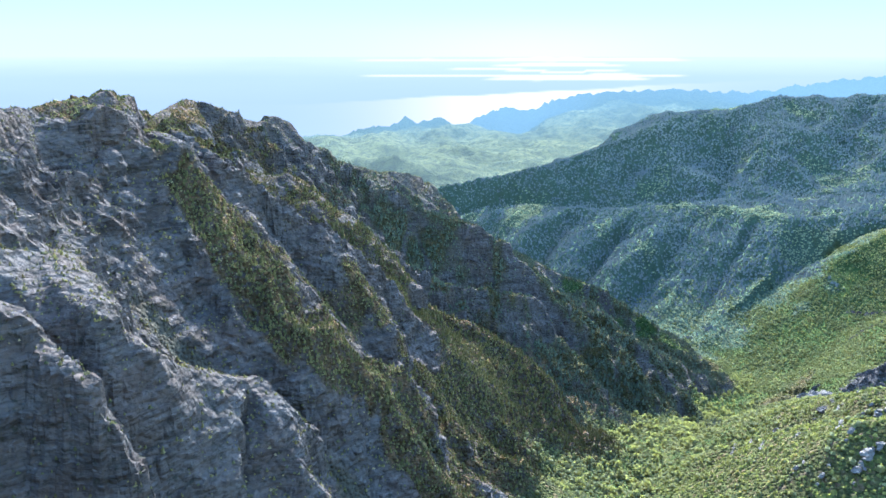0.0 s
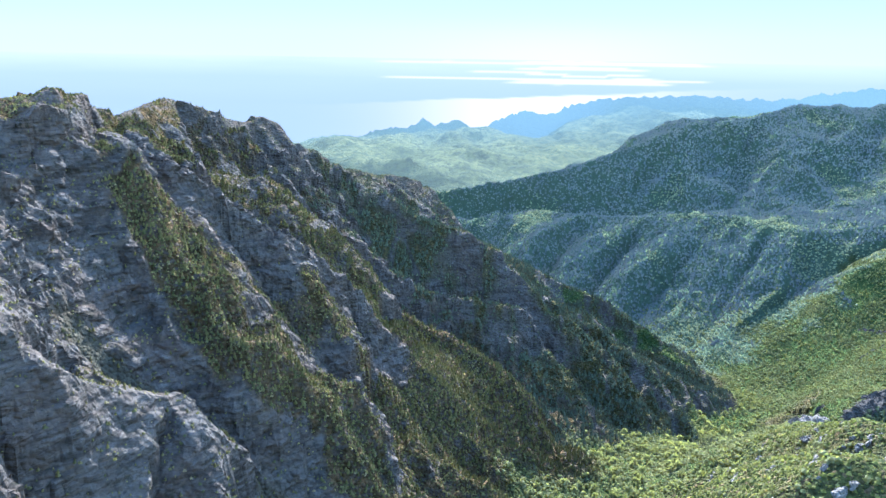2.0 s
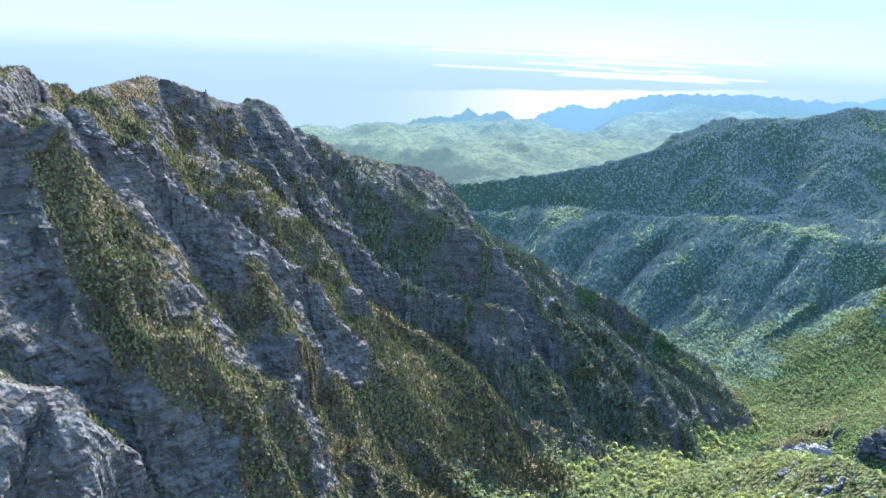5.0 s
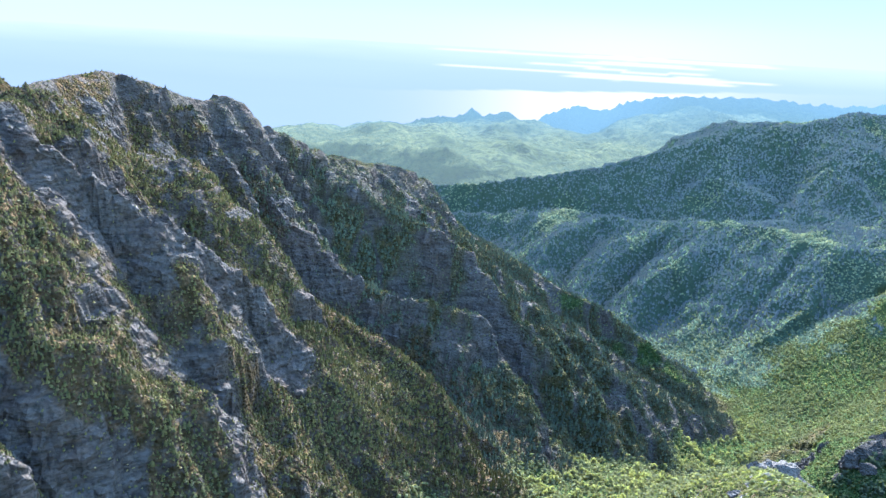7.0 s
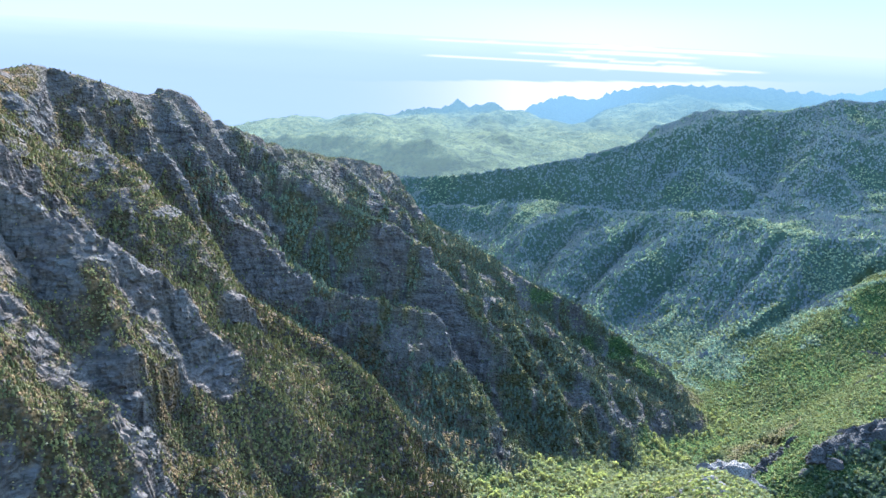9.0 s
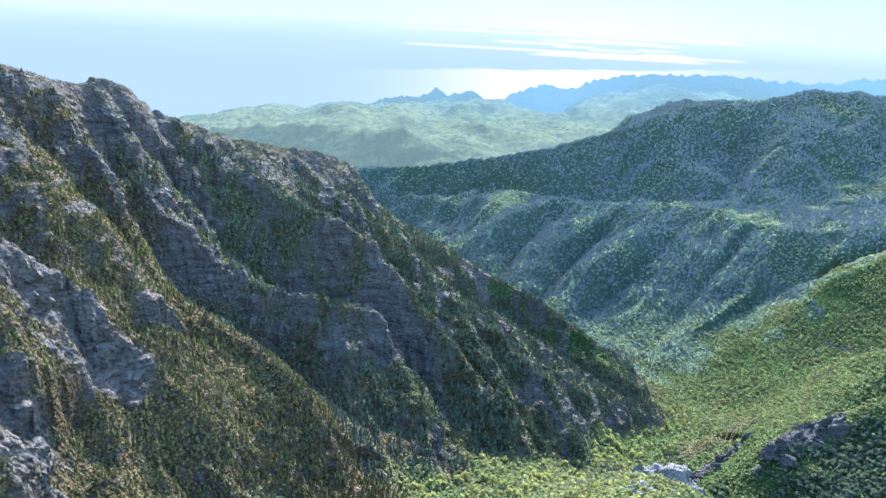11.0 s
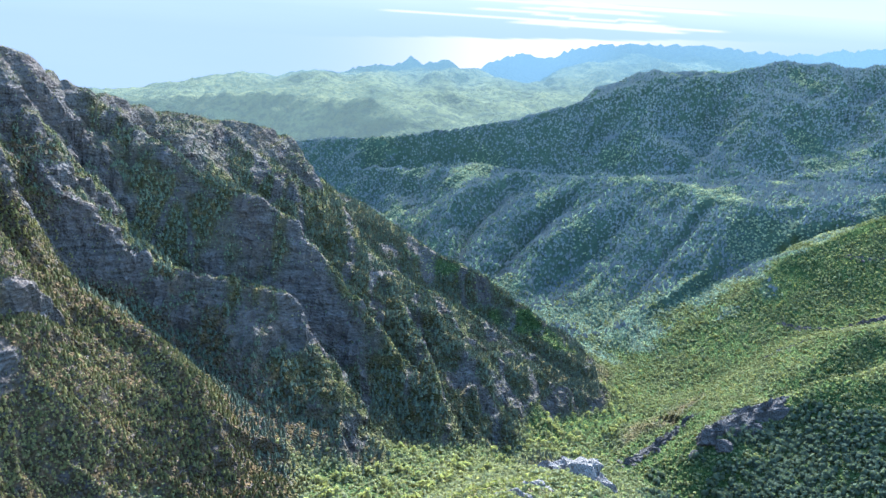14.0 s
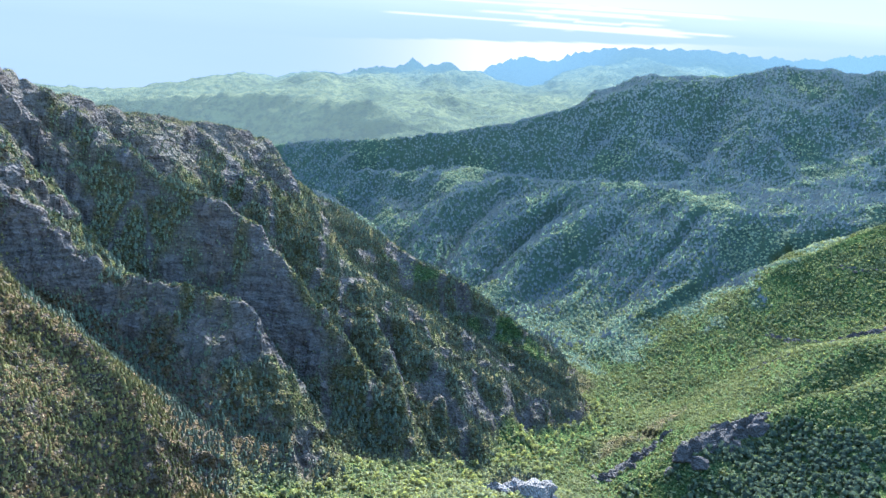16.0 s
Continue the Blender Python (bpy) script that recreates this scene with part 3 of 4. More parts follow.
ROCK = ROCK * (1 - 0.95 * smooth(21 + 10 * patch - green2, 0, 6))
_, chute = along([BEDS[1]], XX, YY)
SCREE = smooth(8 + 6 * patch - chute, 0, 4) * smooth(ZZ, 125, 150) * (1 - smooth(ZZ, 270, 295))
ROCK = ROCK * (1 - SCREE)
LUSH = np.clip(1 - LEFT - 0.75 * smooth(ZZ - 0.10 * XX, 60, 150) * (YY < 700) + 0.3 * patch * (1 - LEFT), 0, 1)
_, strip = along([[(158, 936, 0), (190, 985, 0), (225, 1085, 0), (260, 1111, 0), (308, 1113, 0), (340, 1104, 0), (391, 1122, 0)], [(150, 1128, 0), (230, 1140, 0), (310, 1130, 0), (375, 1122, 0)]], XX, YY)
MEADOW = smooth(7 + 9 * fbm(XX, YY, 30, 3, 111) - strip, 0, 5)
LUSH = np.maximum(np.maximum(LUSH, MEADOW), 0.3 * LEFT * smooth(YY + 0.35 * XX, 690, 760))
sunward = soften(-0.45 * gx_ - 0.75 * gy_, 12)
SUNNY = LEFT * smooth(sunward + 0.2 * patch, 0.2, 0.6) * smooth(YY, 640, 740)     # dry grass on the sunward sides of the spurs, coloured paler as if sunlit
WOOD_X, WOOD_Y = (300, 454, 569, 683, 754, 861, 1000, 1400), (1180, 1190, 1262, 1312, 1368, 1405, 1430, 1500)      # lower edge of the hill wood
WOOD = (1 - LEFT) * smooth(YY - np.interp(XX, WOOD_X, WOOD_Y) + 70 * patch, -30, 40)
TUFT = (1 - LEFT) * np.clip(smooth(ZZ - 0.12 * XX, 55, 110) * (YY < 760) + 0.4 * patch * (YY < 760), 0, 1)
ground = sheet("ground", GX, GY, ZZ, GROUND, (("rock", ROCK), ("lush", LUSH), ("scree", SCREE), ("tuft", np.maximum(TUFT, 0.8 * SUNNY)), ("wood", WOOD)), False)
tagged(ground, "mountain land with grey limestone cliffs and green valley floor", "ground", kind="structure")

# the far coast
FX = axis([(-3400, 70), (-1400, 18), (2400, 18), (5200, 80)])
FY = axis([(2300, 20), (2700, 15), (4200, 14), (4400, 20)])
fx_, fy_ = np.meshgrid(FX, FY)
fz_, *_ = land(fx_, fy_)
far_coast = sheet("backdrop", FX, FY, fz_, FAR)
tagged(far_coast, "green coastal hills and jagged peaks with pale blue haze painted in", "distant hills", kind="structure")

# the far sea, a glowing sheet that rises to the horizon
SX = axis([(-6500, 250), (-1300, 24), (2000, 24), (7500, 250)])
SR = np.linspace(0, 1, 80)
sxx, sr = np.meshgrid(SX, SR)
syy, szz = 4250 + 460 * sr, -466 + 782 * sr
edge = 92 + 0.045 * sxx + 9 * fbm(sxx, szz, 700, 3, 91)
# sun sheen painted on the nearer water
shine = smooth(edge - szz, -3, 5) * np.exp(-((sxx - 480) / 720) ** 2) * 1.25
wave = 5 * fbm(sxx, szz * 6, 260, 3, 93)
# painted lanes of sun glitter: middle, height, half length, half height
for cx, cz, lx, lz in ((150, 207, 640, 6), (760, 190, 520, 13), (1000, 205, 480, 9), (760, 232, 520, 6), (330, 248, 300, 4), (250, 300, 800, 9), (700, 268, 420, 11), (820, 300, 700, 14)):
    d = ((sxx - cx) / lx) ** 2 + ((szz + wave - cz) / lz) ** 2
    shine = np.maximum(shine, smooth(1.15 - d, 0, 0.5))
co = np.stack([sxx, syy, szz], -1).reshape(-1, 3)
n = len(SX)
i = (np.arange(len(SR) - 1)[:, None] * n + np.arange(n - 1)[None]).ravel()
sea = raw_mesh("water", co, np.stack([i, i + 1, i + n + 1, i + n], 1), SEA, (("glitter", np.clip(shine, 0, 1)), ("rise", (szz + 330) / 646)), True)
tagged(sea, "pale blue sea with painted streaks of sun glitter", "sea", kind="structure")

# the sky low over the horizon
HX = axis([(-6500, 250), (7500, 250)])
HZ = np.linspace(0, 1, 30)
hxx, hz = np.meshgrid(HX, HZ)
hzz = 280 + 590 * hz
co = np.stack([hxx, 4840 + 0 * hxx, hzz], -1).reshape(-1, 3)
n = len(HX)
i = (np.arange(len(HZ) - 1)[:, None] * n + np.arange(n - 1)[None]).ravel()
low_sky = raw_mesh("backdrop_sky", co, np.stack([i, i + 1, i + n + 1, i + n], 1), HAZE, (("rise", np.clip((hzz - 312) / 450, 0, 1)), ("glare", 0.9 * np.exp(-((hxx - 560) / 900) ** 2) * (1 - smooth(hzz, 312, 600)))), True)
tagged(low_sky, "pale hazy summer sky over the sea horizon", "sky", kind="structure")


# ---------------------------------------------------------------- woods and scrub
rng = np.random.default_rng(5)


def sample(a, x, y):
    i = np.clip(np.searchsorted(GX, x) - 1, 0, len(GX) - 2)
    j = np.clip(np.searchsorted(GY, y) - 1, 0, len(GY) - 2)
    u, v = (x - GX[i]) / (GX[i + 1] - GX[i]), (y - GY[j]) / (GY[j + 1] - GY[j])
    return (a[j, i] * (1 - u) + a[j, i + 1] * u) * (1 - v) + (a[j + 1, i] * (1 - u) + a[j + 1, i + 1] * u) * v


def sprays(n, gen, width, low, high, size, cone=0.0):
    """A crown of loose sprays of leaves: n small faces spread through an uneven egg, or a cone."""
    vs, fs = [], []
    for k in range(n):
        h = (k + gen.uniform(0, 1)) / n
        r = width * (1 - cone * h) * (math.sqrt(max(0.05, 1 - (2 * h - 1) ** 2)) if cone == 0 else 1) * gen.uniform(0.35, 1.0)
        a = k * 2.4 + gen.uniform(-0.6, 0.6)
        c = np.array([r * math.cos(a), r * math.sin(a), low + (high - low) * h])
        out = np.array([math.cos(a), math.sin(a), 0.55]) + gen.uniform(-0.75, 0.75, 3)
        out /= np.linalg.norm(out)
        u = np.cross(out, gen.uniform(-1, 1, 3))
        u /= np.linalg.norm(u)
        v = np.cross(out, u)
        s = size * gen.uniform(0.7, 1.3) * (1 - 0.45 * cone * h)
        vs += [c + s * u, c + s * (-0.6 * u + 0.9 * v), c + s * (-0.5 * u - 0.8 * v)]
        fs.append((3 * k, 3 * k + 1, 3 * k + 2))
    return np.array(vs), np.array(fs)


def joined(pieces):
    vs, fs, n = [], [], 0
    for v, f in pieces:
        vs.append(v), fs.append(f + n)
        n += len(v)
    return np.concatenate(vs), np.concatenate(fs)


def tier(gen, low, high, width, sides=5, rough=0.35):
    """A ragged skirt of boughs that hangs from one point."""
    a = gen.uniform(0, 6.28)
    top = np.array([(gen.uniform(-0.05, 0.05) * width, gen.uniform(-0.05, 0.05) * width, high)])
    ring = np.array([(width * gen.uniform(1 - rough, 1 + rough) * math.cos(a + 6.28 * k / sides), width * gen.uniform(1 - rough, 1 + rough) * math.sin(a + 6.28 * k / sides), low + gen.uniform(-0.06, 0.06)) for k in range(sides)])
    return np.concatenate([top, ring]), np.array([(0, 1 + k, 1 + (k + 1) % sides) for k in range(sides)])


def clump(gen, low, high, width, sides=5, rough=0.3):
    """A lumpy crown, wider in the middle, with an uneven outline."""
    a, mid = gen.uniform(0, 6.28), low + (high - low) * 0.5
    vs = [(gen.uniform(-0.25, 0.25) * width, gen.uniform(-0.25, 0.25) * width, high)]
    for z, w in ((mid + 0.12 * (high - low), 0.85 * width), (low, 0.75 * width)):
        for k in range(sides):
            r, b = w * gen.uniform(1 - rough, 1 + rough), a + 6.28 * (k + gen.uniform(-0.25, 0.25)) / sides
            vs.append((r * math.cos(b), r * math.sin(b), z + gen.uniform(-0.16, 0.16) * (high - low)))
    fs = [(0, 1 + k, 1 + (k + 1) % sides) for k in range(sides)]
    for k in range(sides):
        p, q = 1 + k, 1 + (k + 1) % sides
        fs += [(p, p + sides, q), (q, p + sides, q + sides)]
    return np.array(vs), np.array(fs)


def pine_shape(gen):
    """Height 1: tiers of boughs under a pointed top, and a few loose sprays."""
    return joined([tier(gen, 0.12, 0.72, 0.27), tier(gen, 0.46, 1.0, 0.18), sprays(2, gen, 0.22, 0.2, 0.8, 0.16)])


def far_pine_shape(gen):
    return tier(gen, 0.0, 1.0, 0.40, 5, 0.3)


def broad_shape(gen):
    """Height about 1: a lumpy crown with loose sprays."""
    return joined([clump(gen, 0.05, 0.92, 0.5, 4), sprays(3, gen, 0.5, 0.3, 0.95, 0.22)])


def scrub_shape(gen):
    return joined([tier(gen, -0.05, 0.62, 0.5, 5, 0.4), sprays(1, gen, 0.42, 0.2, 0.7, 0.28)])


def spread(name, shapes, x, y, size, wide, mat, label, category):
    """One sheet of growth: each plant at its own place, turn and size."""
    z = sample(ZZ, x, y)
    pick = rng.integers(0, len(shapes), len(x))
    vs, fs, n = [], [], 0
    for k, (v, f) in enumerate(shapes):
        m = np.nonzero(pick == k)[0]
        if not len(m):
            continue
        a = rng.uniform(0, 2 * np.pi, len(m))
        s, w = size[m], size[m] * wide * rng.uniform(0.8, 1.25, len(m))
        px = (v[None, :, 0] * np.cos(a)[:, None] - v[None, :, 1] * np.sin(a)[:, None]) * w[:, None] + x[m][:, None]
        py = (v[None, :, 0] * np.sin(a)[:, None] + v[None, :, 1] * np.cos(a)[:, None]) * w[:, None] + y[m][:, None]
        pz = v[None, :, 2] * s[:, None] + z[m][:, None]
        vs.append(np.stack([px, py, pz], -1).reshape(-1, 3))
        fs.append((f[None] + (np.arange(len(m)) * len(v))[:, None, None]).reshape(-1, 3) + n)
        n += len(m) * len(v)
    ob = raw_mesh(name, np.concatenate(vs), np.concatenate(fs), mat)
    return tagged(ob, label, category, kind="stuff")


def scatter(x0, x1, y0, y1, gap):
    n = int((x1 - x0) * (y1 - y0) / gap ** 2)
    return rng.uniform(x0, x1, n), rng.uniform(y0, y1, n)


PINES = [pine_shape(rng) for _ in range(5)]
BROADS = [broad_shape(rng) for _ in range(6)]
SCRUBS = [scrub_shape(rng) for _ in range(6)]
GROVE = [joined([clump(rng, 0.1, 0.95, 0.46, 5), sprays(9, rng, 0.52, 0.2, 0.95, 0.17)]) for _ in range(6)]
FARPINES = [far_pine_shape(rng) for _ in range(6)]


def keep(x, y, chance):
    """Thin out by chance; the slopes far to the east, turned away, are wooded thinly."""
    m = rng.uniform(0, 1, len(x)) < chance * np.where(x < 340 + 0.52 * (y - 196), 1, 0.3)
    return x[m], y[m]


crest_y, crest_x = [p[1] for p in CRESTS_LEFT[0]], [p[0] for p in CRESTS_LEFT[0]]


def seen_side(x, y):
    """1 on the valley's side of the main crest."""
    return (x > np.interp(y, crest_y, crest_x) - 14).astype(float)


# pines on the massif
x, y = scatter(-260, 420, 170, 1250, 2.05)
wood = sample(LEFT, x, y) * (1 - sample(ROCK, x, y)) * (1 - sample(SCREE, x, y)) * (1 - sample(MEADOW, x, y))
d = (wood * (0.5 + 0.12 * smooth(y, 470, 520) + 0.4 * fbm(x, y, 50, 4, 201)) + 0.08 * sample(LEFT, x, y)) * (1 - 0.7 * sample(SUNNY, x, y)) * (1 - 0.8 * sample(BARE, x, y)) * (1 - 0.45 * smooth(sample(ZZ, x, y), 215, 290) * smooth(y, 500, 600)) * np.sqrt(1 + sample(BROADSLOPE, x, y) ** 2) / (1.4 + 0.25 * smooth(y, 620, 700))
x, y = keep(x, y, d * seen_side(x, y))
low = 0.5 + 0.5 * smooth(x - np.interp(y, crest_y, crest_x), 8, 45)
tall = low * (1.8 + 2.9 * rng.uniform(0, 1, len(x)) ** 1.6 * (0.6 + 0.5 * smooth(y, 420, 680))) * (1 - 0.35 * sample(ROCK, x, y))
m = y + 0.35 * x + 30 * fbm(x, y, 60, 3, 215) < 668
spread("pine_wood", PINES, x[m], y[m], tall[m], 1.15, PINE, "dark olive pines on steep rocky slopes", "pine trees")
spread("shaded_pine_wood", PINES, x[~m], y[~m], tall[~m] * 1.1, 1.1, SHADEPINE, "pines on cliffs above the gorge, needles coloured darker for shade", "pine trees")
# low scrub on the massif
x, y = scatter(-260, 420, 170, 1250, 2.7)
d = sample(LEFT, x, y) * (0.6 - 0.3 * sample(ROCK, x, y) + 0.3 * fbm(x, y, 24, 3, 203) + 0.35 * smooth(540 - y, 0, 40)) * (1 - sample(SCREE, x, y)) * (1 - 0.7 * sample(BARE, x, y))
x, y = keep(x, y, d * seen_side(x, y))
px, py = scatter(-200, 60, 190, 620, 1.7)
px, py = keep(px, py, 0.75 * seen_side(px, py) * sample(LEFT, px, py) * (1 - sample(ROCK, px, py)) * (1 - sample(SCREE, px, py)))
x, y = np.concatenate([x, px]), np.concatenate([y, py])
spread("dry_scrub", SCRUBS, x, y, rng.uniform(0.5, 1.6, len(x)), 1.2, HEATH, "dry olive and tan scrub between grey rocks", "shrubs")
# broad-leaved wood along the valley and on the near slopes
x, y = scatter(40, 1000, 330, 1420, 3.5)
_, gully = along([BEDS[13]], x, y)
v = (1 - sample(LEFT, x, y)) * (0.85 + 0.6 * fbm(x, y, 70, 3, 205)) * (1 - 0.9 * sample(TUFT, x, y)) * (1 - 0.85 * sample(WOOD, x, y))
_, edge = along([CRESTS_LEFT[-1]], x, y)
v = np.maximum(v, 0.2 * sample(LEFT, x, y) * smooth(x, 120, 240) * smooth(28 - edge, 0, 10) * (1 - sample(MEADOW, x, y)))
_, crag = along(CRAGS, x, y)
v = np.where((x > 430) & (y > 650) & (y < 0.42 * x + 654), 0.85, v) * smooth(crag, 3, 6)
m = rng.uniform(0, 1, len(x)) < v * np.where(x < 340 + 0.52 * (y - 196), 1, 0.3)
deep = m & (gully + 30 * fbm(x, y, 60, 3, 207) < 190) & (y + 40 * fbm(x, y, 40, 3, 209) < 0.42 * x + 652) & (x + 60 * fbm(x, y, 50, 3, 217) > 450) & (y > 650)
light = m & ~deep
spread("broadleaf_wood", BROADS, x[light], y[light], 1.4 + 2.3 * rng.uniform(0, 1, light.sum()) ** 2, 1.35, BROAD, "bright green broad-leaved trees in the valley", "broadleaf trees")
spread("gully_wood", GROVE, x[deep], y[deep], rng.uniform(3.6, 7.0, deep.sum()), 1.0, SHADEBROAD, "broad-leaved trees in a side gully, leaf colour darkened for shade", "broadleaf trees")
x, y = scatter(40, 1000, -40, 1330, 3.9)
v = np.maximum((1 - sample(LEFT, x, y)) * 0.75 * (1 - sample(WOOD, x, y)), 0.95 * sample(MEADOW, x, y)) * smooth(along(CRAGS, x, y)[1], 3, 6)
x, y = keep(x, y, v * (1 - 0.6 * sample(TUFT, x, y)))
px, py = scatter(60, 360, 380, 860, 2.5)
px, py = keep(px, py, 0.8 * (1 - sample(LEFT, px, py)) * (1 - sample(TUFT, px, py)))
x, y = np.concatenate([x, px]), np.concatenate([y, py])
spread("green_scrub", SCRUBS, x, y, rng.uniform(0.7, 1.9, len(x)), 1.7, SCRUB, "light green low scrub on the valley slopes", "shrubs")
# woods of the hill across the valley
x, y = scatter(-320, 1350, 1130, 2240, 4.6)
f = fbm(x, y, 90, 4, 211) - 0.25 * smooth(y, 1500, 1900) + 0.9 * (1 - smooth(y - np.interp(x, WOOD_X, WOOD_Y), 0, 210))
m = f + 0.3 * rng.uniform(-1, 1, len(x)) > 0.34
d = sample(WOOD, x, y)
px, py = keep(x[~m], y[~m], d[~m])
spread("hill_pine_wood", FARPINES, px, py, rng.uniform(2.4, 5.6, len(px)), 1.3, HAZEPINE, "pines covering the hillside, needle colour paled for distance haze", "pine trees")
px, py = keep(x[m], y[m], d[m])
spread("hill_broadleaf_wood", BROADS[:2] + SCRUBS, px, py, rng.uniform(2.0, 4.2, len(px)), 1.4, HILLBROAD, "lighter green broad-leaved trees on the hillside", "broadleaf trees")
# tussocks and heath on the near slope
x, y = scatter(150, 460, 230, 700, 1.9)
x, y = keep(x, y, sample(TUFT, x, y) * (0.85 + 0.5 * fbm(x, y, 20, 3, 221)))
spread("tussock_grass", SCRUBS, x, y, 0.5 + 1.9 * rng.uniform(0, 1, len(x)) ** 2, 1.4, TUSSOCK, "yellow-green tussocks and low heath on a dry slope", "grass")


# ---------------------------------------------------------------- outcrops
def part(name, me, mat, parent, label=""):
    ob = new(name, me)
    if mat and not me.materials:
        me.materials.append(mat)
    ob.parent = parent
    return tagged(ob, label)


def rock_mesh(name, gen, long_, wide, tall, mat, cuts=11, level=4):
    """A weathered block: a ball cut by planes, then worn and cracked."""
    bm = bmesh.new()
    bmesh.ops.create_icosphere(bm, subdivisions=level, radius=1.0)
    planes = []
    for _ in range(cuts):
        n = Vector(gen.normal(size=3))
        n.z = abs(n.z) * 0.8
        planes.append((n.normalized(), gen.uniform(0.28, 0.66)))
    off = Vector(gen.uniform(-50, 50, 3))
    for v in bm.verts:
        p = v.co.copy()
        for n, d in planes:
            over = p.dot(n) - d
            if over > 0:
                p -= n * over * 0.97
        rough = noise.fractal(p * 3.6 + off, 0.7, 2.1, 5) * 0.17
        crack = abs(noise.noise(p * 2.3 + off)) ** 0.5 * 0.16 - 0.10
        ledge = 0.035 * math.sin((p.z * tall + 0.16 * p.x * long_) * 2.4)
        p *= 1 + rough + crack + ledge
        v.co = (p.x * long_ / 2, p.y * wide / 2, p.z * tall)
    me = bpy.data.meshes.new(name)
    bm.to_mesh(me)
    bm.free()
    me.materials.append(mat)
    return me


def outcrop(x, y, long_, wide, tall, turn, label, sink=0.5, mat=STONE):
    """A crag of three blocks that stands out of the slope."""
    long_, wide = long_ * (1.9 if mat is STONE else 1.5), wide * (1.5 if mat is STONE else 1.2)
    z = float(sample(ZZ, np.array([x]), np.array([y]))[0])
    root = tagged(new("limestone_outcrop"), label, "rock outcrop", "limestone outcrops on the slope")
    root.matrix_world = pose(x, y, z, 0, 0, turn)
    for k in range(3):
        f = (1.0, 0.62, 0.45)[k]
        b = part("block", rock_mesh("block", rng, long_ * f, wide * (0.8 + 0.3 * f), tall * f * rng.uniform(0.85, 1.15), mat, level=4 if mat is STONE and k == 0 else 3), mat, root)
        dx, dy = ((0, 0), (0.42, -0.15), (-0.45, -0.12))[k]
        px, py = dx * long_, dy * wide
        a = radians(turn)
        wx, wy = x + px * math.cos(a) - py * math.sin(a), y + px * math.sin(a) + py * math.cos(a)
        dz = float(sample(ZZ, np.array([wx]), np.array([wy]))[0]) - z
        b.matrix_local = pose(px, py, dz + tall * f * (0.35 - sink), rng.uniform(-6, 6), rng.uniform(-6, 6), rng.uniform(-20, 20))


def band(points, gap, size, label, sink=0.5, mat=STONE):
    """A line of crags along the edge of a step in the slope."""
    length = [0.0]
    for (ax, ay), (bx, by) in zip(points, points[1:]):
        length.append(length[-1] + math.hypot(bx - ax, by - ay))
    at = 0.0
    while at < length[-1]:
        x, y = np.interp(at, length, [p[0] for p in points]), np.interp(at, length, [p[1] for p in points])
        k = size * rng.uniform(0.65, 1.3) * (0.55 + 0.45 * math.sin(math.pi * min(1, at / length[-1] + 0.08)))
        outcrop(x + rng.uniform(-2.5, 2.5), y + rng.uniform(-2.5, 2.5), k, k * rng.uniform(0.5, 0.8), k * rng.uniform(0.45, 0.75), math.degrees(math.atan2(points[-1][1] - points[0][1], points[-1][0] - points[0][0])) + rng.uniform(-25, 25), label, sink, mat)
        at += gap * rng.uniform(0.7, 1.3)


band([(318, 598), (331, 605), (346, 604)], 5, 25, "pale grey limestone crag at the end of a grassy spur", 0.15, PALE)
band([(428, 876), (450, 890), (474, 910), (500, 926)], 6, 15, "long low grey limestone crag above the valley trees", 0.4)
band([(506, 862), (526, 876), (560, 900), (590, 912)], 6, 27, "tall grey limestone crag above dark gully trees", 0.38)
band([(690, 1200), (722, 1176), (750, 1168)], 11, 11, "low grey limestone crag among green scrub")
band([(752, 1150), (784, 1128), (826, 1112)], 10, 14, "grey limestone crag on a light green slope")
band([(800, 1290), (850, 1262)], 12, 10, "low grey limestone crag among green scrub")
band([(640, 1096), (676, 1082)], 12, 9, "low grey limestone crag among green scrub")
for x, y, long_, wide, tall, turn in (
        (221, 378, 12, 6, 4, 50), (228, 390, 8, 5, 3, 40), (219, 345, 9, 5, 3, 20), (205, 477, 8, 4, 3, 60), (214, 470, 9, 4, 3.5, 55), (240, 500, 12, 5, 4, 30), (262, 470, 9, 5, 3, 10),
        (232, 420, 7, 4, 2.5, 70), (250, 405, 9, 5, 3, 35), (210, 400, 6, 4, 2.5, 15), (270, 440, 10, 5, 3.5, 25), (285, 505, 14, 6, 5, 40), (300, 540, 12, 6, 4.5, 30), (245, 360, 8, 5, 3, 60),
        (217, 360, 9, 4, 2.2, 35), (254, 398, 11, 5, 3, 30), (212, 469, 7, 2.5, 2.5, 50), (252, 514, 8, 3, 3, 55), (212, 341, 10, 4, 2, 40), (190, 359, 5, 3, 1.6, 20), (254, 439, 6, 4, 2.4, 45), (197, 347, 7, 3, 1.8, 35), (218, 343, 8, 4, 2, 30), (258, 397, 9, 4, 2.5, 20), (195, 414, 9, 3, 2, 60)):
    outcrop(x, y, long_, wide, tall, turn, "white weathered limestone boulders among dry tussock grass", 0.5, PALE)


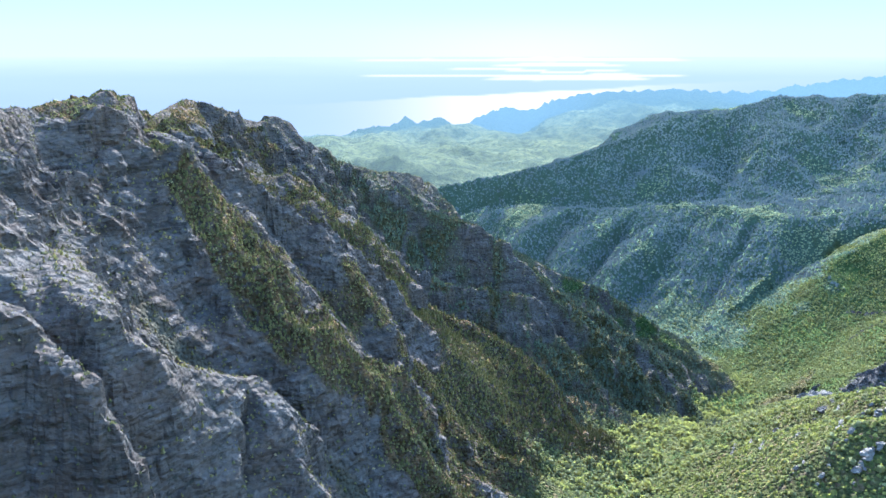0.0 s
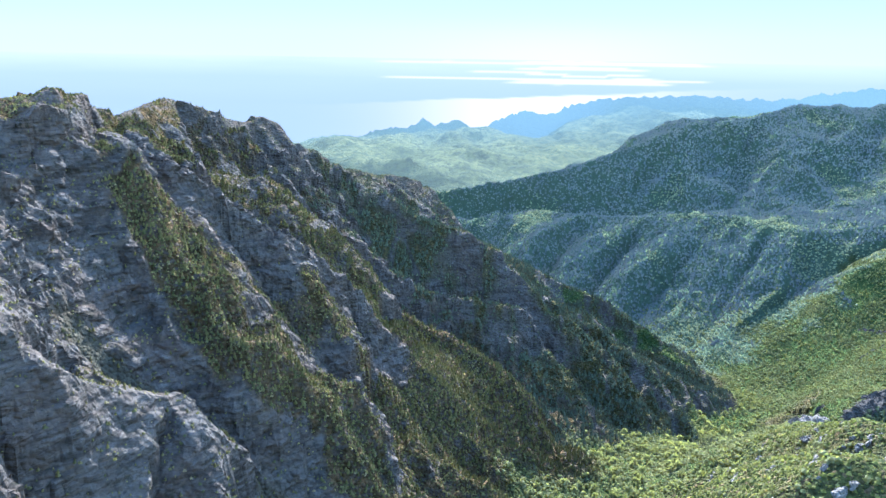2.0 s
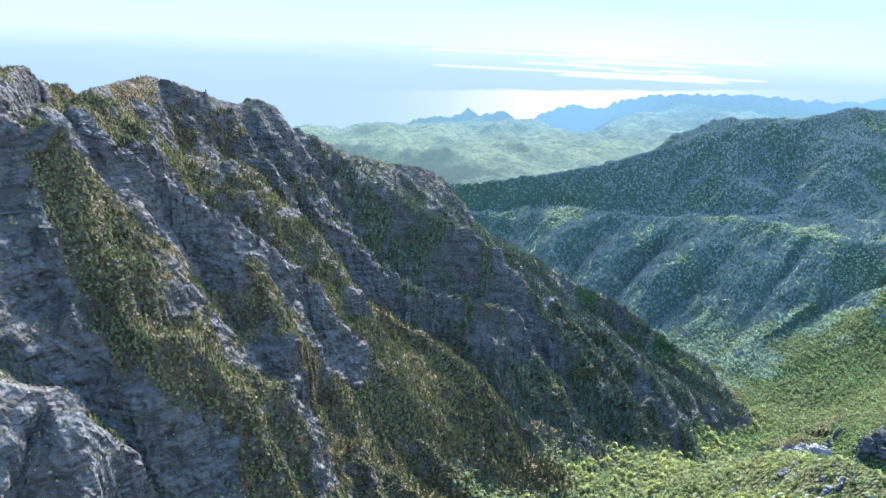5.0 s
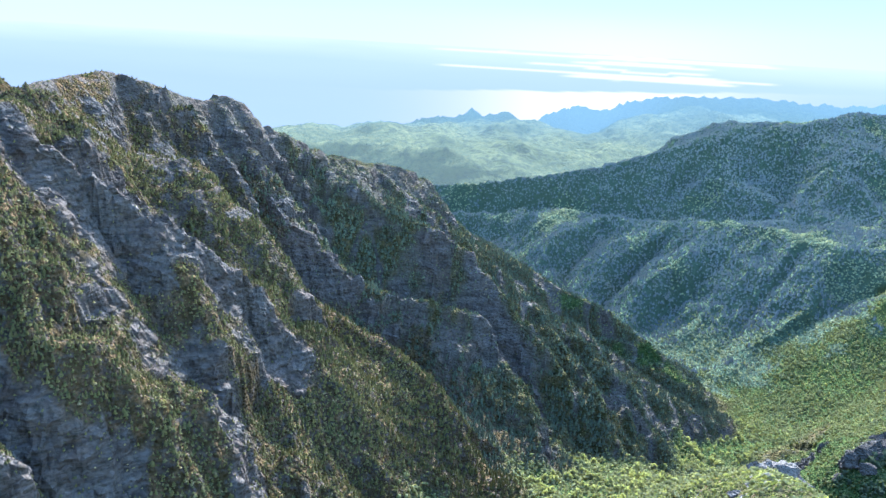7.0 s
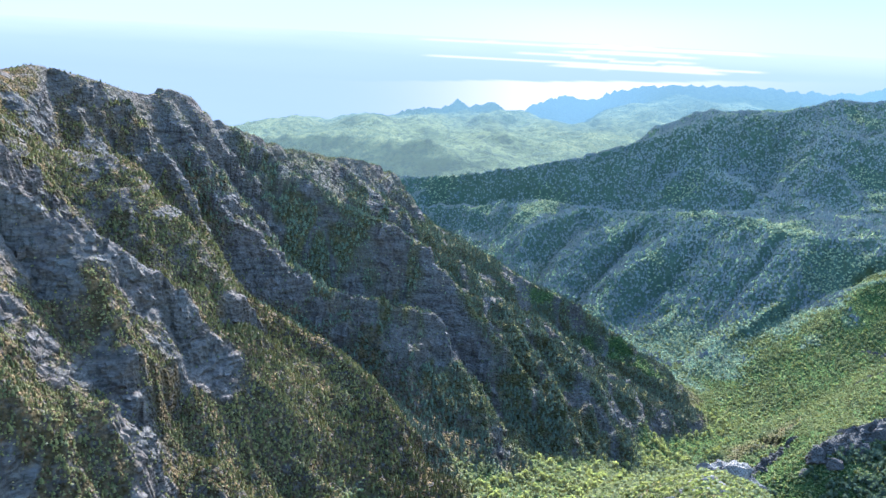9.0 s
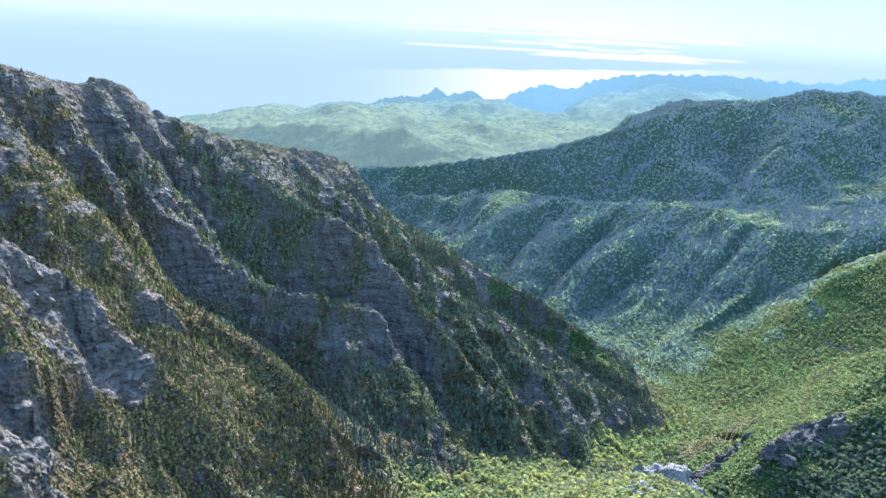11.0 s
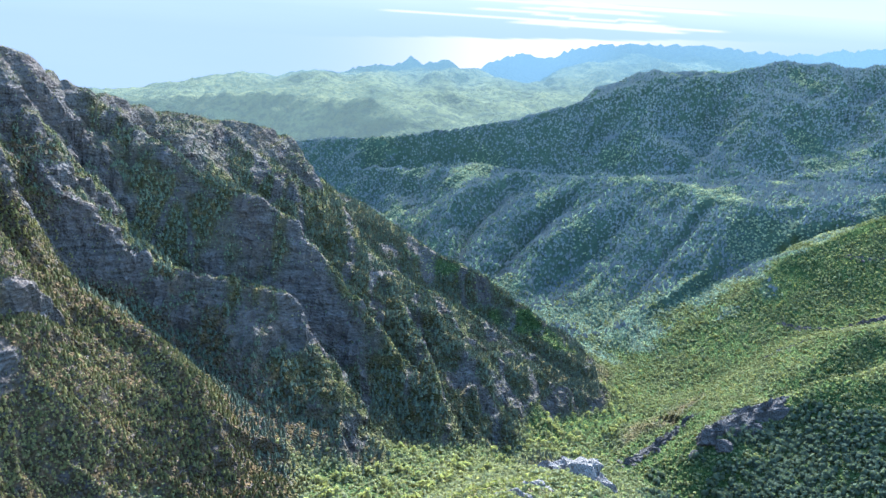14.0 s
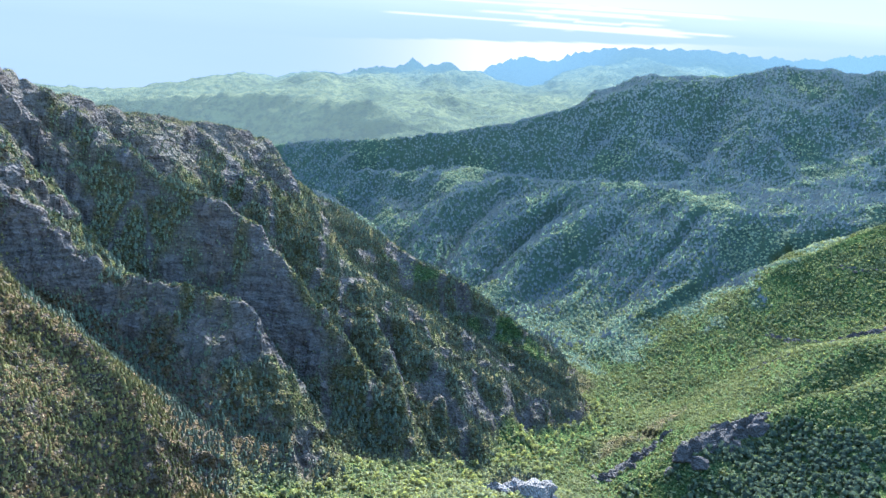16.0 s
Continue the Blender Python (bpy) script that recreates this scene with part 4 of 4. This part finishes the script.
# ---------------------------------------------------------------- single trees on the valley floor
def tube(points, radii, sides=7):
    bm = bmesh.new()
    rings = []
    for k, (p, r) in enumerate(zip(points, radii)):
        rings.append([bm.verts.new(Vector(p) + Vector((r * math.cos(2 * math.pi * j / sides), r * math.sin(2 * math.pi * j / sides), 0))) for j in range(sides)])
    for a, b in zip(rings, rings[1:]):
        for j in range(sides):
            bm.faces.new((a[j], a[(j + 1) % sides], b[(j + 1) % sides], b[j]))
    bm.faces.new(rings[-1])
    return bm


def done(name, bm, mat):
    me = bpy.data.meshes.new(name)
    bm.to_mesh(me)
    bm.free()
    me.materials.append(mat)
    return me


def crown_mesh(gen, height, width, n):
    v, f = sprays(n, gen, width / 2, height * 0.28, height, width * 0.13)
    for _ in range(4):
        c = gen.uniform(-0.3, 0.3, 3) * width
        v2, f2 = sprays(n // 4, gen, width * 0.28, height * 0.45 + c[2] * 0.5, height * 0.8 + c[2] * 0.5, width * 0.12)
        v2 = v2 + (c[0], c[1], 0)
        v, f = np.concatenate([v, v2]), np.concatenate([f, f2 + len(v)])
    me = bpy.data.meshes.new("crown")
    me.from_pydata([tuple(p) for p in v], [], [tuple(int(q) for q in t) for t in f])
    me.materials.append(BROAD)
    return me


def valley_tree(height, width):
    root = tagged(new("broadleaf_tree"), "bright green broad-leaved tree on the valley floor", "tree", "trees on the valley floor")
    bend = rng.uniform(-0.4, 0.4, 2)
    part("trunk", done("trunk", tube([(0, 0, -0.6), (bend[0] * 0.3, bend[1] * 0.3, height * 0.25), (bend[0], bend[1], height * 0.6)], (0.22, 0.16, 0.06)), BARK), BARK, root, "grey-brown bark trunk")
    for k in range(3):
        a = k * 2.1 + rng.uniform(0, 1)
        s0 = height * (0.25 + 0.1 * k)
        part("limb", done("limb", tube([(bend[0] * 0.4, bend[1] * 0.4, s0), (0.2 * width * math.cos(a), 0.2 * width * math.sin(a), s0 + 0.2 * height), (0.36 * width * math.cos(a), 0.36 * width * math.sin(a), s0 + 0.36 * height)], (0.09, 0.06, 0.02), 5), BARK), BARK, root)
    part("crown", crown_mesh(rng, height, width, 70), BROAD, root)
    return root


kinds = [valley_tree(h, w) for h, w in ((6.5, 5.4), (5.2, 5.0), (7.4, 5.8), (4.6, 4.2), (5.8, 6.2))]
x, y = scatter(60, 470, 440, 1090, 6.0)
_, near_bed = along([BEDS[0]], x, y)
m = (along(CRAGS, x, y)[1] > 12) & (near_bed < 42) & (sample(LEFT, x, y) < 0.25)
x, y = x[m][:230], y[m][:230]
z = sample(ZZ, x, y)
for k in range(len(x)):
    m = pose(x[k], y[k], z[k], 0, 0, rng.uniform(0, 360))
    if k < len(kinds):
        kinds[k].matrix_world = m
    else:
        copy_thing(kinds[k % len(kinds)], m @ Matrix.Scale(rng.uniform(0.75, 1.2), 4))
